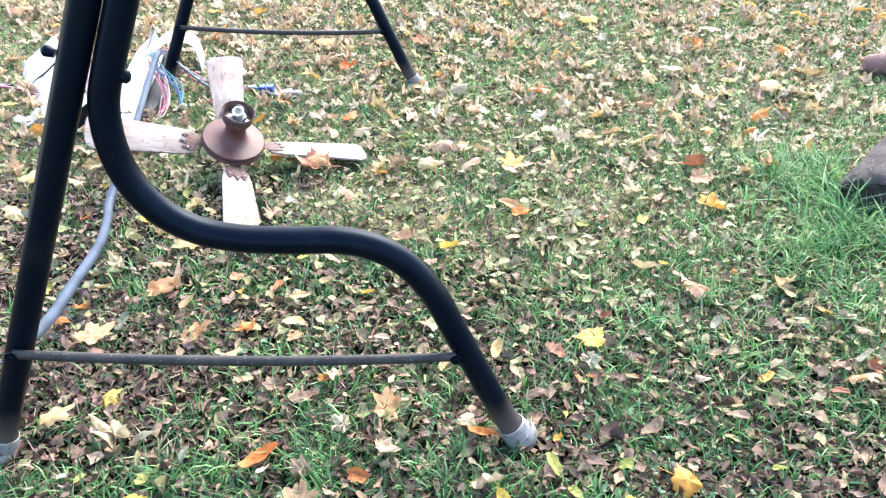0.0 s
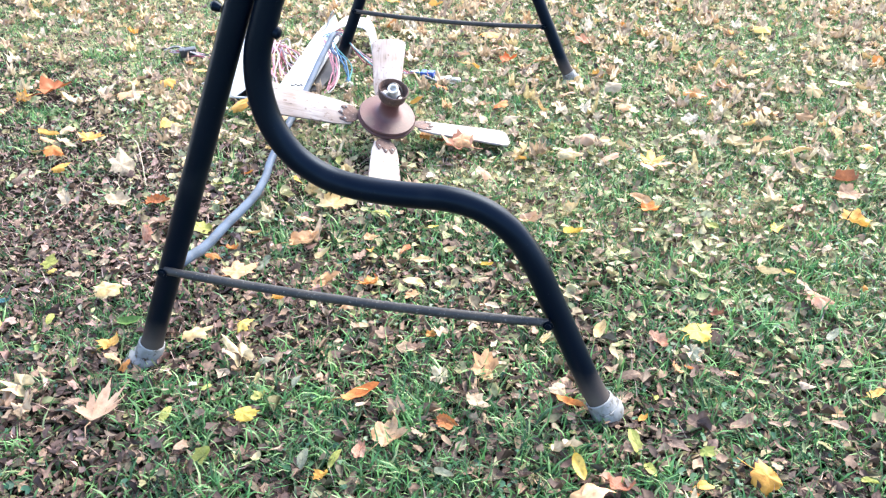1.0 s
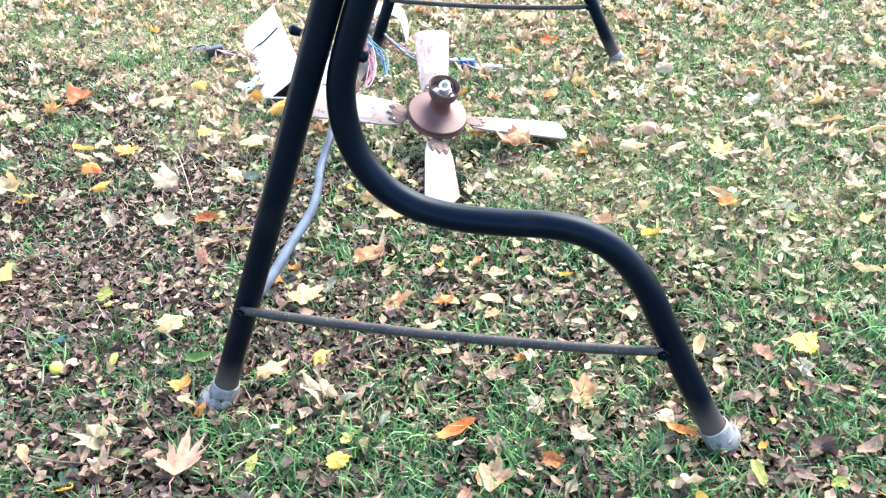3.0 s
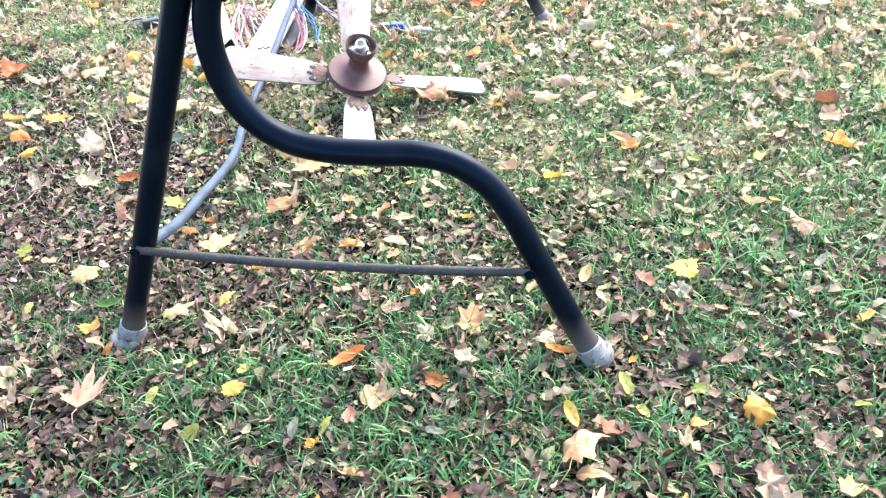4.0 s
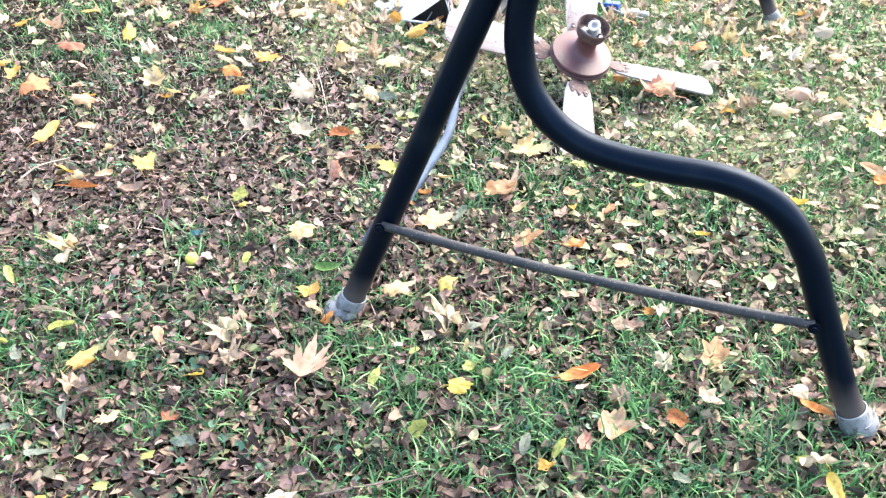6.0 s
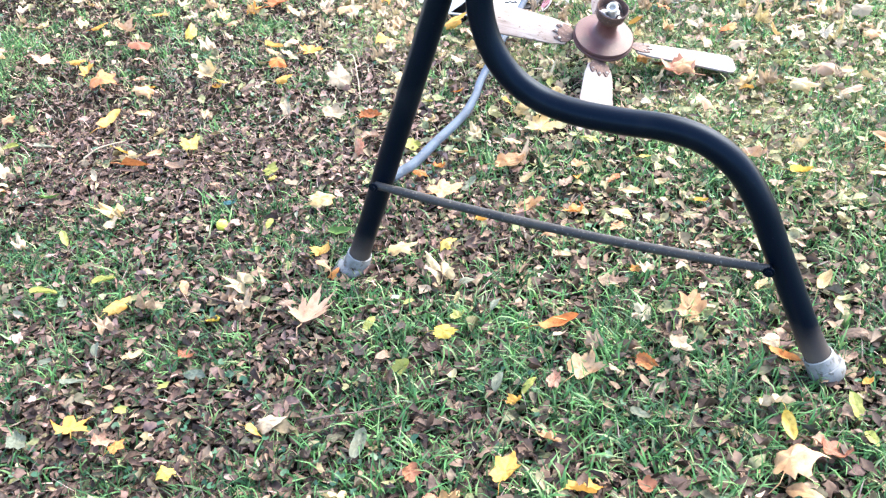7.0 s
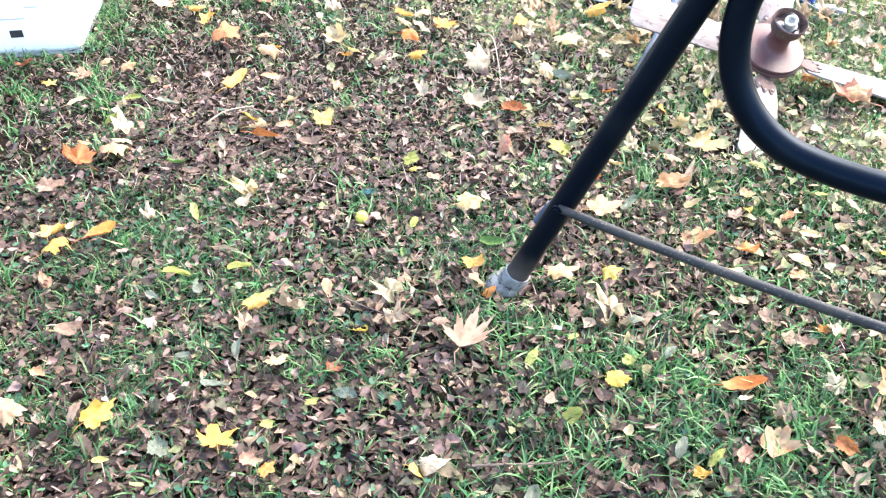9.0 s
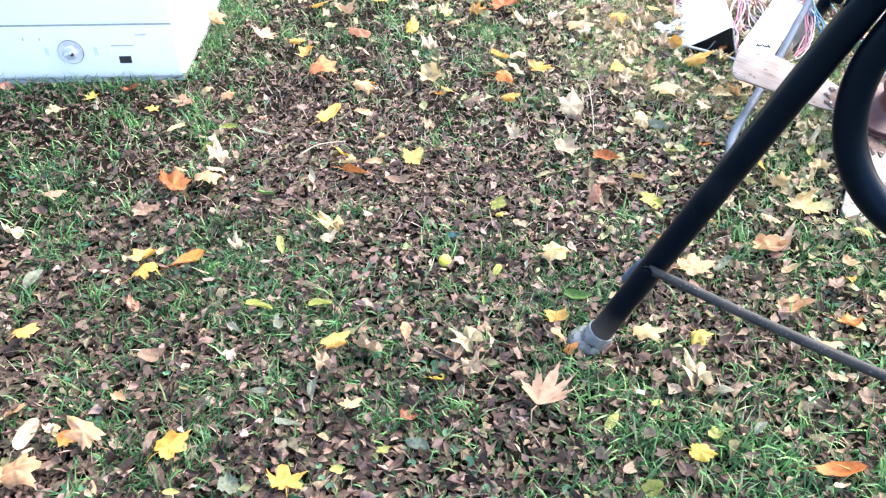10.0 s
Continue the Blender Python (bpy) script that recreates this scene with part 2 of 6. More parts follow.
def tree_leaf(name, a, c, tip=None):
    """A large leaf: two tones in soft blotches that differ from leaf to leaf, browner flecks, and light through it."""
    m, n, l, b = material(name, 0.55, 0, 0.3)
    tip = tuple(0.5 * (u + v) for u, v in zip(tip, a)) if tip else tuple(v * 0.8 for v in a)
    info, co, add = n.new("ShaderNodeObjectInfo"), n.new("ShaderNodeTexCoord"), n.new("ShaderNodeVectorMath")
    scl = n.new("ShaderNodeMath")
    scl.operation, scl.inputs[1].default_value = "MULTIPLY", 57.0
    l.new(info.outputs["Random"], scl.inputs[0])
    l.new(co.outputs["Object"], add.inputs[0])
    l.new(scl.outputs[0], add.inputs[1])
    big, mid, fine = (n.new("ShaderNodeTexNoise") for _ in range(3))
    for t, s, d in ((big, 1.6, 2), (mid, 7, 4), (fine, 26, 3)):
        t.inputs["Scale"].default_value, t.inputs["Detail"].default_value = s, d
        l.new(add.outputs[0], t.inputs["Vector"])
    r1 = ramp_node(n, ((0.42, (0, 0, 0)), (0.62, (1, 1, 1))))
    l.new(big.outputs["Fac"], r1.inputs[0])
    base = mix_node(n, l, info.outputs["Random"], a, c)
    col = mix_node(n, l, r1.outputs[0], base, tip)
    sh = ramp_node(n, ((0.3, (0.72, 0.68, 0.64)), (0.48, (0.96, 0.95, 0.94)), (0.7, (1.16, 1.15, 1.13))))
    l.new(mid.outputs["Fac"], sh.inputs[0])
    col = mix_node(n, l, 1.0, col, sh.outputs[0], "MULTIPLY")
    spots = ramp_node(n, ((0.66, (1, 1, 1)), (0.74, (0.62, 0.5, 0.42))))
    l.new(fine.outputs["Fac"], spots.inputs[0])
    col = mix_node(n, l, 1.0, col, spots.outputs[0], "MULTIPLY")
    l.new(col, b.inputs["Base Color"])
    tr, mx = n.new("ShaderNodeBsdfTranslucent"), n.new("ShaderNodeMixShader")
    mx.inputs[0].default_value = 0.25
    l.new(col, tr.inputs[0])
    l.new(b.outputs[0], mx.inputs[1])
    l.new(tr.outputs[0], mx.inputs[2])
    l.new(mx.outputs[0], n["Material Output"].inputs[0])
    bump(n, l, b, mid.outputs["Fac"], 0.5, 0.004)
    return m


LEAF = {"peach": tree_leaf("peach_leaf", (0.393, 0.236, 0.134), (0.437, 0.298, 0.179), (0.402, 0.201, 0.0751)), "pale": tree_leaf("pale_leaf", (0.332, 0.272, 0.192), (0.385, 0.327, 0.238), (0.288, 0.218, 0.141)),
        "pink": tree_leaf("pink_tan_leaf", (0.328, 0.178, 0.121), (0.404, 0.249, 0.175), (0.376, 0.132, 0.0717)), "orange": tree_leaf("orange_leaf", (0.423, 0.15, 0.0314), (0.47, 0.226, 0.0582), (0.394, 0.094, 0.0269)),
        "yellow": tree_leaf("yellow_leaf", (0.5, 0.36, 0.06), (0.52, 0.4, 0.12), (0.48, 0.3, 0.05)), "cream": tree_leaf("cream_leaf", (0.36, 0.285, 0.156), (0.405, 0.34, 0.206), (0.411, 0.262, 0.0917)),
        "gold": tree_leaf("golden_leaf", (0.5, 0.27, 0.055), (0.52, 0.34, 0.11), (0.47, 0.21, 0.04)), "rust": tree_leaf("rust_leaf", (0.226, 0.0846, 0.0448), (0.282, 0.118, 0.0627), (0.178, 0.0752, 0.0492)),
        "red": tree_leaf("red_orange_leaf", (0.457, 0.0907, 0.0233), (0.484, 0.131, 0.0346)), "grey": tree_leaf("grey_green_leaf", (0.112, 0.136, 0.103), (0.178, 0.202, 0.152), (0.132, 0.132, 0.0807)),
        "lime": tree_leaf("yellow_green_leaf", (0.234, 0.244, 0.0538), (0.31, 0.31, 0.0986), (0.206, 0.254, 0.0627)), "brown": tree_leaf("brown_leaf", (0.094, 0.0602, 0.0484), (0.15, 0.0987, 0.0771)),
        "green": tree_leaf("green_leaf", (0.0813, 0.17, 0.0407), (0.134, 0.208, 0.058)), "tan": tree_leaf("tan_leaf", (0.206, 0.136, 0.0986), (0.272, 0.202, 0.144), (0.188, 0.112, 0.0762)),
        "shell": tree_leaf("shell_pink_leaf", (0.39, 0.256, 0.172), (0.43, 0.294, 0.205), (0.385, 0.216, 0.122)),
        "amber": tree_leaf("amber_leaf", (0.32, 0.103, 0.0314), (0.394, 0.16, 0.0538), (0.226, 0.0705, 0.0314))}


def soil():
    m, n, l, b = material("leafy_soil_with_gap_shade", 0.95, 0.0, 0.08)
    a, c, d = noise_node(n, l, 3, 6), noise_node(n, l, 45, 6), noise_node(n, l, 260, 3)
    # Near-black tones put the shade under the litter into the soil.
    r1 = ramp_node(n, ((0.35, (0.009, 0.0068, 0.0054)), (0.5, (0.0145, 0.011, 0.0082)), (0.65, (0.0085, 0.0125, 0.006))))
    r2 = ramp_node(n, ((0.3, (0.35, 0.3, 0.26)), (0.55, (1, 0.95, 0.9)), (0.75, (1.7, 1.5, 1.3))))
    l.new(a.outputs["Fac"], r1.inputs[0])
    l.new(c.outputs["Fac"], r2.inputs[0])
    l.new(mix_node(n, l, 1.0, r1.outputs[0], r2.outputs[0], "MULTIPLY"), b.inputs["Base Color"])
    bump(n, l, b, c.outputs["Fac"], 0.8, 0.02)
    return m


SOIL = soil()


def far_lawn():
    """The lawn beyond the leaves that can be told apart: straw, faded green and brown in patches."""
    m, n, l, b = material("distant_leafy_lawn", 0.9, 0.0, 0.1)
    a, c = noise_node(n, l, 1.1, 6), noise_node(n, l, 38, 6)
    r1 = ramp_node(n, ((0.36, (0.1, 0.128, 0.058)), (0.5, (0.152, 0.14, 0.088)), (0.64, (0.128, 0.163, 0.075))))
    r2 = ramp_node(n, ((0.32, (0.35, 0.32, 0.3)), (0.52, (1, 0.96, 0.92)), (0.68, (2.2, 1.9, 1.6))))
    l.new(a.outputs["Fac"], r1.inputs[0])
    l.new(c.outputs["Fac"], r2.inputs[0])
    l.new(mix_node(n, l, 1.0, r1.outputs[0], r2.outputs[0], "MULTIPLY"), b.inputs["Base Color"])
    bump(n, l, b, c.outputs["Fac"], 0.8, 0.03)
    return m


LAWN = far_lawn()


# ---- tools ----
def finish(ob, smooth=True):
    if smooth:
        for p in ob.data.polygons:
            p.use_smooth = True
        ob.data.set_sharp_from_angle(angle=radians(38))
    return ob


def part(name, bm, mat, parent=None, label="", smooth=True):
    bmesh.ops.recalc_face_normals(bm, faces=bm.faces)
    me = bpy.data.meshes.new(name)
    bm.to_mesh(me)
    bm.free()
    me.materials.append(mat)
    ob = new(name, me)
    ob.parent = parent
    finish(ob, smooth)
    return tagged(ob, label)


def thing(name, m, label, category, group="", kind=""):
    ob = new(name)
    ob.empty_display_size = 0.05
    ob.matrix_world = m
    return tagged(ob, label, category, group, kind)


def curve(points, steps=8):
    """A smooth line through the points."""
    p = [Vector(q) for q in points]
    p = [p[0] * 2 - p[1], *p, p[-1] * 2 - p[-2]]
    out = []
    for a, b, c, d in zip(p, p[1:], p[2:], p[3:]):
        for i in range(steps):
            t = i / steps
            out.append(0.5 * (2 * b + (c - a) * t + (2 * a - 5 * b + 4 * c - d) * t * t + (3 * b - a - 3 * c + d) * t ** 3))
    return [*out, p[-2]]


def sweep(points, radius, sides=14, bm=None, squash=1.0):
    """A round bar along the points; radius may be a list."""
    bm = bm or bmesh.new()
    pts = [Vector(p) for p in points]
    rad = radius if isinstance(radius, (list, tuple)) else [radius] * len(pts)
    rings, side = [], None
    for i, p in enumerate(pts):
        d = (pts[min(i + 1, len(pts) - 1)] - pts[max(i - 1, 0)]).normalized()
        if side is None:
            side = d.orthogonal().normalized()
        side = (side - d * side.dot(d)).normalized()
        up = d.cross(side)
        rings.append([bm.verts.new(p + rad[i] * (math.cos(a) * side + squash * math.sin(a) * up)) for a in (2 * math.pi * k / sides for k in range(sides))])
    for r, s in zip(rings, rings[1:]):
        for k in range(sides):
            bm.faces.new((r[k], r[(k + 1) % sides], s[(k + 1) % sides], s[k]))
    bm.faces.new(rings[0][::-1])
    bm.faces.new(rings[-1])
    return bm


def lathe(profile, sides=28, bm=None, at=Matrix()):
    bm = bm or bmesh.new()
    rings = [[bm.verts.new(at @ Vector((r * math.cos(2 * math.pi * k / sides), r * math.sin(2 * math.pi * k / sides), z))) for k in range(sides)] for r, z in profile]
    for r, s in zip(rings, rings[1:]):
        for k in range(sides):
            bm.faces.new((r[k], r[(k + 1) % sides], s[(k + 1) % sides], s[k]))
    bm.faces.new(rings[0][::-1])
    bm.faces.new(rings[-1])
    return bm


def block(x0, x1, y0, y1, z0, z1, bevel=0.0, bm=None, at=Matrix()):
    bm = bm or bmesh.new()
    made = bmesh.ops.create_cube(bm, size=1.0)["verts"]
    for v in made:
        v.co = Vector(((x0 + x1) / 2 + v.co.x * (x1 - x0), (y0 + y1) / 2 + v.co.y * (y1 - y0), (z0 + z1) / 2 + v.co.z * (z1 - z0)))
    if bevel:
        edges = {e for v in made for e in v.link_edges}
        bmesh.ops.bevel(bm, geom=list(edges), offset=bevel, segments=3, affect="EDGES", profile=0.5)
    bmesh.ops.transform(bm, matrix=at, verts=bm.verts)
    return bm


def plate(outline, z0, z1, bevel=0.0):
    """A flat piece of the outline given, with thickness."""
    bm = bmesh.new()
    f = bm.faces.new([bm.verts.new((x, y, z0)) for x, y in outline])
    up = bmesh.ops.extrude_face_region(bm, geom=[f])["geom"]
    bmesh.ops.translate(bm, vec=(0, 0, z1 - z0), verts=[g for g in up if isinstance(g, bmesh.types.BMVert)])
    if bevel:
        bmesh.ops.recalc_face_normals(bm, faces=bm.faces)
        edges = [e for e in bm.edges if e.calc_face_angle(0) > radians(50)]
        bmesh.ops.bevel(bm, geom=edges, offset=bevel, segments=2, affect="EDGES", profile=0.5)
    return bm


def hump(x, y):
    """The unevenness of the ground."""
    return 0.012 * noise.noise((x * 0.9, y * 0.9, 0.3)) + 0.005 * noise.noise((x * 4, y * 4, 1.7))


# ---- ground ----
def build_ground():
    n, half = 150, 6.0
    co, faces = [], []
    for j in range(n + 1):
        for i in range(n + 1):
            x, y = -half + 2 * half * i / n, 1.5 - half + 2 * half * j / n
            edge = max(0.0, min(1.0, (half - max(abs(x), abs(y - 1.5))) / 1.0))
            co.append((x, y, hump(x, y) * edge - 0.004))
    for j in range(n):
        for i in range(n):
            a = j * (n + 1) + i
            faces.append((a, a + 1, a + n + 2, a + n + 1))
    k = len(co)
    far = 600.0
    co += [(-far, -far, -0.004), (far, -far, -0.004), (far, far, -0.004), (-far, far, -0.004)]
    c = (0, n, (n + 1) * (n + 1) - 1, n * (n + 1))
    rim = [[j for j in range(n + 1)], [j * (n + 1) + n for j in range(n + 1)], [n * (n + 1) + n - j for j in range(n + 1)], [(n - j) * (n + 1) for j in range(n + 1)]]
    for s in range(4):
        faces.append((k + s, k + (s + 1) % 4, *rim[s][::-1]))
    me = bpy.data.meshes.new("ground")
    me.from_pydata(co, [], faces)
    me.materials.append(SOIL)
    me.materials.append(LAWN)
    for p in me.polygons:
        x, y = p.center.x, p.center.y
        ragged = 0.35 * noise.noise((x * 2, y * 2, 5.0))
        # the shade-dark soil lies only under the thick litter
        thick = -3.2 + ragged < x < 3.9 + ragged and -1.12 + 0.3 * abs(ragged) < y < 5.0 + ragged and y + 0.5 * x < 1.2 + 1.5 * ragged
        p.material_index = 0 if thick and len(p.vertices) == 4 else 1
    return tagged(finish(new("ground", me)), "brown leafy soil of an autumn lawn, darkened for leaf shade", "ground", kind="structure")


build_ground()


# ---- swing frame ----
def build_swing():
    top = thing("swing_frame", pose(0, 0, 0), "black tubular steel garden swing frame standing on the lawn", "swing frame")
    R, Y = 0.0245, 0.032
    bend = ((1.035, 0.02), (0.993, 0.092), (0.95, 0.184), (0.905, 0.28), (0.868, 0.36), (0.822, 0.424), (0.765, 0.464), (0.7, 0.48), (0.62, 0.481),
            (0.54, 0.486), (0.468, 0.503), (0.41, 0.54), (0.371, 0.595), (0.353, 0.66), (0.355, 0.73), (0.378, 0.8), (0.42, 0.905), (0.5, 1.105), (0.6, 1.355), (0.7, 1.6))
    for dx, dy in ((0, 0), (-0.2, 2.075)):
        for name, line, label in (("curved_leg", curve([(x, Y, z) for x, z in bend], 6), "black tube bent into an S"),
                                  ("straight_leg", [(0.002 + 0.402 * z, Y, z) for z in np.linspace(0.02, 1.6, 12)], "")):
            leg = part(name, sweep([Vector(p) + Vector((dx, dy, 0)) for p in line], R, 18), BLACK, top, label)
            a, b = Vector(line[0]) + Vector((dx, dy, 0)), Vector(line[2]) + Vector((dx, dy, 0))
            turn = (b - a).to_track_quat("Z", "Y").to_matrix().to_4x4()
            cap = lathe(((0.026, -0.006), (0.031, -0.002), (0.0315, 0.006), (0.03, 0.022), (0.0285, 0.036), (0.0262, 0.0375), (0.025, 0.03)), 22, at=Matrix.Translation(a) @ turn)
            if name == "straight_leg":
                lathe(((0.034, -0.002), (0.043, 0.002), (0.0455, 0.009), (0.0445, 0.016), (0.039, 0.024), (0.028, 0.031)), 28, cap, Matrix.Translation((a.x - 0.012, a.y, -0.002)) @ pose(0, 0, 0, 0, -12, 0))
            else:
                lathe(((0.004, -0.024), (0.018, -0.0225), (0.028, -0.016), (0.0335, -0.006), (0.0345, 0.004), (0.0325, 0.014)), 28, cap, Matrix.Translation(a + Vector((0.003, 0, 0.0))) @ turn)
            part("foot_cap", cap, CAP, leg, "grey plastic foot cap")
        ends = (Vector((0.109 + dx, Y - R - 0.006 + dy, 0.272)), Vector((0.904 + dx, Y - R - 0.006 + dy, 0.247)))
        line = [ends[0].lerp(ends[1], t) + Vector((0, 0, -0.05 * t * (1 - t))) for t in np.linspace(0, 1, 24)]
        rad = [0.0095 if 1 < i < 22 else 0.0085 for i in range(24)]
        strut = part("strut", sweep(line, rad, 12), STRUT, top, "thin grey cross strut")
        for e in ends:
            bolt = lathe(((0.0015, -0.0155), (0.0062, -0.0155), (0.0066, -0.011), (0.0045, -0.0105), (0.0045, 0.012)), 6, at=Matrix.Translation(e) @ pose(0, 0, 0, -90))
            lathe(((0.0105, -0.0108), (0.0105, -0.0092)), 16, bolt, Matrix.Translation(e) @ pose(0, 0, 0, -90))
            part("bolt", bolt, BLACK, strut)
        # through bolt with plastic knobs, tying both tubes
        z = 0.795
        a = Vector((0.004 + 0.396 * z - 0.02 + dx, Y + dy, z + 0.016))
        b = Vector((0.376 + 0.012 + dx, Y + dy, z - 0.018))
        part("knob", sweep((a, a + Vector((-0.01, 0, 0.004)), a + Vector((-0.014, 0, 0.005)), a + Vector((-0.018, 0, 0.006))), [0.007, 0.0095, 0.0095, 0.006], 10), BLACK, top, "black bolt knob")
        part("knob", sweep((b, b + Vector((0.012, 0, -0.004)), b + Vector((0.016, 0, -0.005))), [0.011, 0.011, 0.006], 10), BLACK, top, "black bolt knob")
    rail = [(0.04, 0.078, 0.165), (0.068, 0.082, 0.215), (0.088, 0.12, 0.225), (0.06, 0.27, 0.172), (0.043, 0.42, 0.148), (0.012, 0.67, 0.103), (-0.03, 0.86, 0.075), (-0.066, 0.995, 0.068), (-0.087, 1.215, 0.098),
            (-0.11, 1.467, 0.126), (-0.143, 1.74, 0.156), (-0.177, 1.99, 0.169), (-0.187, 2.07, 0.17)]
    part("lower_rail", sweep(curve(rail, 6), 0.0125, 14), BLUEPIPE, top, "bent blue-grey lower rail")
    part("top_beam", sweep(((0.665, 0.0, 1.62), (0.465, 2.14, 1.62)), 0.03, 18), BLACK, top)


build_swing()


# ---- ceiling fan ----
def build_fan():
    m = Matrix.Translation((0.25, 1.262, 0.122)) @ Matrix.Rotation(radians(18.0), 4, "Y") @ Matrix.Rotation(radians(17.5), 4, "X")
    fan = thing("ceiling_fan", m, "rusty ceiling fan with four peeling white blades on the lawn", "ceiling fan")
    body = lathe(((0.03, -0.045), (0.045, -0.04), (0.05, -0.02), (0.06, -0.006), (0.088, 0.004), (0.0975, 0.01), (0.0985, 0.014), (0.0965, 0.018), (0.092, 0.0195), (0.096, 0.023), (0.0965, 0.028),
                  (0.094, 0.032), (0.075, 0.034), (0.056, 0.037), (0.042, 0.043), (0.0345, 0.053), (0.032, 0.07), (0.032, 0.092), (0.04, 0.104)), 44)
    part("motor_housing", body, RUST, fan)
    cup = lathe(((0.03, 0.098), (0.04, 0.103), (0.046, 0.113), (0.048, 0.134), (0.051, 0.137), (0.0512, 0.144), (0.0485, 0.146), (0.0465, 0.142), (0.044, 0.13), (0.041, 0.118), (0.02, 0.116)), 34)
    cup = part("switch_cup", cup, DARKRUST, fan, "rusty open light cup")
    lean = Matrix.Translation((0.008, 0.0, 0.122)) @ pose(0, 0, 0, 24, -12, 0)
    socket = lathe(((0.012, -0.006), (0.019, 0.0), (0.0195, 0.008), (0.0165, 0.012), (0.016, 0.034), (0.018, 0.037), (0.018, 0.043), (0.015, 0.045), (0.0105, 0.043), (0.0095, 0.03), (0.002, 0.028)), 22, at=lean)
    part("lamp_socket", socket, SOCKET, cup, "white porcelain lamp socket")
    nut = Matrix.Translation((-0.02, -0.012, 0.124)) @ pose(0, 0, 0, 48, -38, 20)
    part("wire_nut", lathe(((0.006, -0.012), (0.0105, -0.006), (0.0115, 0.004), (0.009, 0.016), (0.006, 0.022), (0.002, 0.0235)), 12, at=nut), SOCKET, cup, "small white wire nut")
    nut = Matrix.Translation((0.03, -0.01, 0.122)) @ pose(0, 0, 0, 60, 30, -30)
    part("wire_nut", lathe(((0.004, -0.01), (0.0075, -0.004), (0.008, 0.006), (0.005, 0.014), (0.002, 0.015)), 10, at=nut), SOCKET, cup, "small white wire nut")
    for colour, pts in (("black", [(-0.03, 0.02, 0.12), (-0.012, 0.03, 0.142), (0.012, 0.03, 0.138), (0.03, 0.02, 0.122)]), ("white", [(-0.036, -0.008, 0.12), (-0.03, -0.026, 0.136), (-0.006, -0.034, 0.135), (0.016, -0.028, 0.122)]), ("red", [(0.002, -0.03, 0.12), (0.02, -0.032, 0.132), (0.034, -0.02, 0.128), (0.038, -0.004, 0.118)])):
        part("lead", sweep(curve(pts, 5), 0.0022, 6), WIRES[colour], cup, colour + " wire lead")
    part("chain_stub", sweep(((0.02, -0.018, 0.118), (0.025, -0.02, 0.14), (0.03, -0.022, 0.147)), 0.003, 8), STEEL, cup)
    for k, lift, pitch in ((0, 1.0, 20), (1, 0.5, 12), (2, 4.0, 12), (3, 5.0, 12)):
        a = 17.4 + 90 * k
        turn = pose(0, 0, 0, 0, 0, a) @ Matrix.Translation((0.09, 0, 0.0)) @ pose(0, 0, 0, 0, -lift, 0) @ pose(0, 0, 0, -pitch, 0, 0)
        out = []
        L, W0, W1 = 0.345, 0.045, 0.064
        for t in np.linspace(0, 1, 9):
            out.append((0.035 + (L - 0.035) * t, -(W0 + (W1 - W0) * t) * (1 if 0 < t < 1 else 0.62)))
        out[-1:] = [(L - 0.03, -W1 * 0.99), (L - 0.017, -W1 * 0.93), (L - 0.007, -W1 * 0.78), (L - 0.0015, -W1 * 0.5), (L, -W1 * 0.2)]
        out[:1] = [(0.02, -W0 * 0.5), (0.028, -W0 * 0.86)]
        outline = out + [(x, -y) for x, y in out[::-1]]
        blade = part("blade", plate(outline, -0.003, 0.004, 0.0015), BLADE, fan)
        blade.matrix_parent_inverse = Matrix()
        blade.matrix_basis = turn
        iron = []
        for i in range(17):
            s = i / 16 * 2 - 1
            iron.append((0.052 + 0.024 * abs(math.cos(s * math.pi * 1.5)) - 0.012 * abs(s), s * 0.036))
        iron = [(-0.03, -0.012), (0.0, -0.011), (0.02, -0.03), *iron, (0.02, 0.03), (0.0, 0.011), (-0.03, 0.012)]
        ir = part("blade_iron", plate(iron, 0.0045, 0.0075, 0.001), DARKRUST, blade, "rusty scalloped blade iron")
        for sx, sy in ((0.063, 0.0), (0.05, 0.024), (0.05, -0.024)):
            part("screw", lathe(((0.005, 0.0075), (0.005, 0.009), (0.0025, 0.0105)), 8, at=Matrix.Translation((sx, sy, 0))), STEEL, blade)


build_fan()


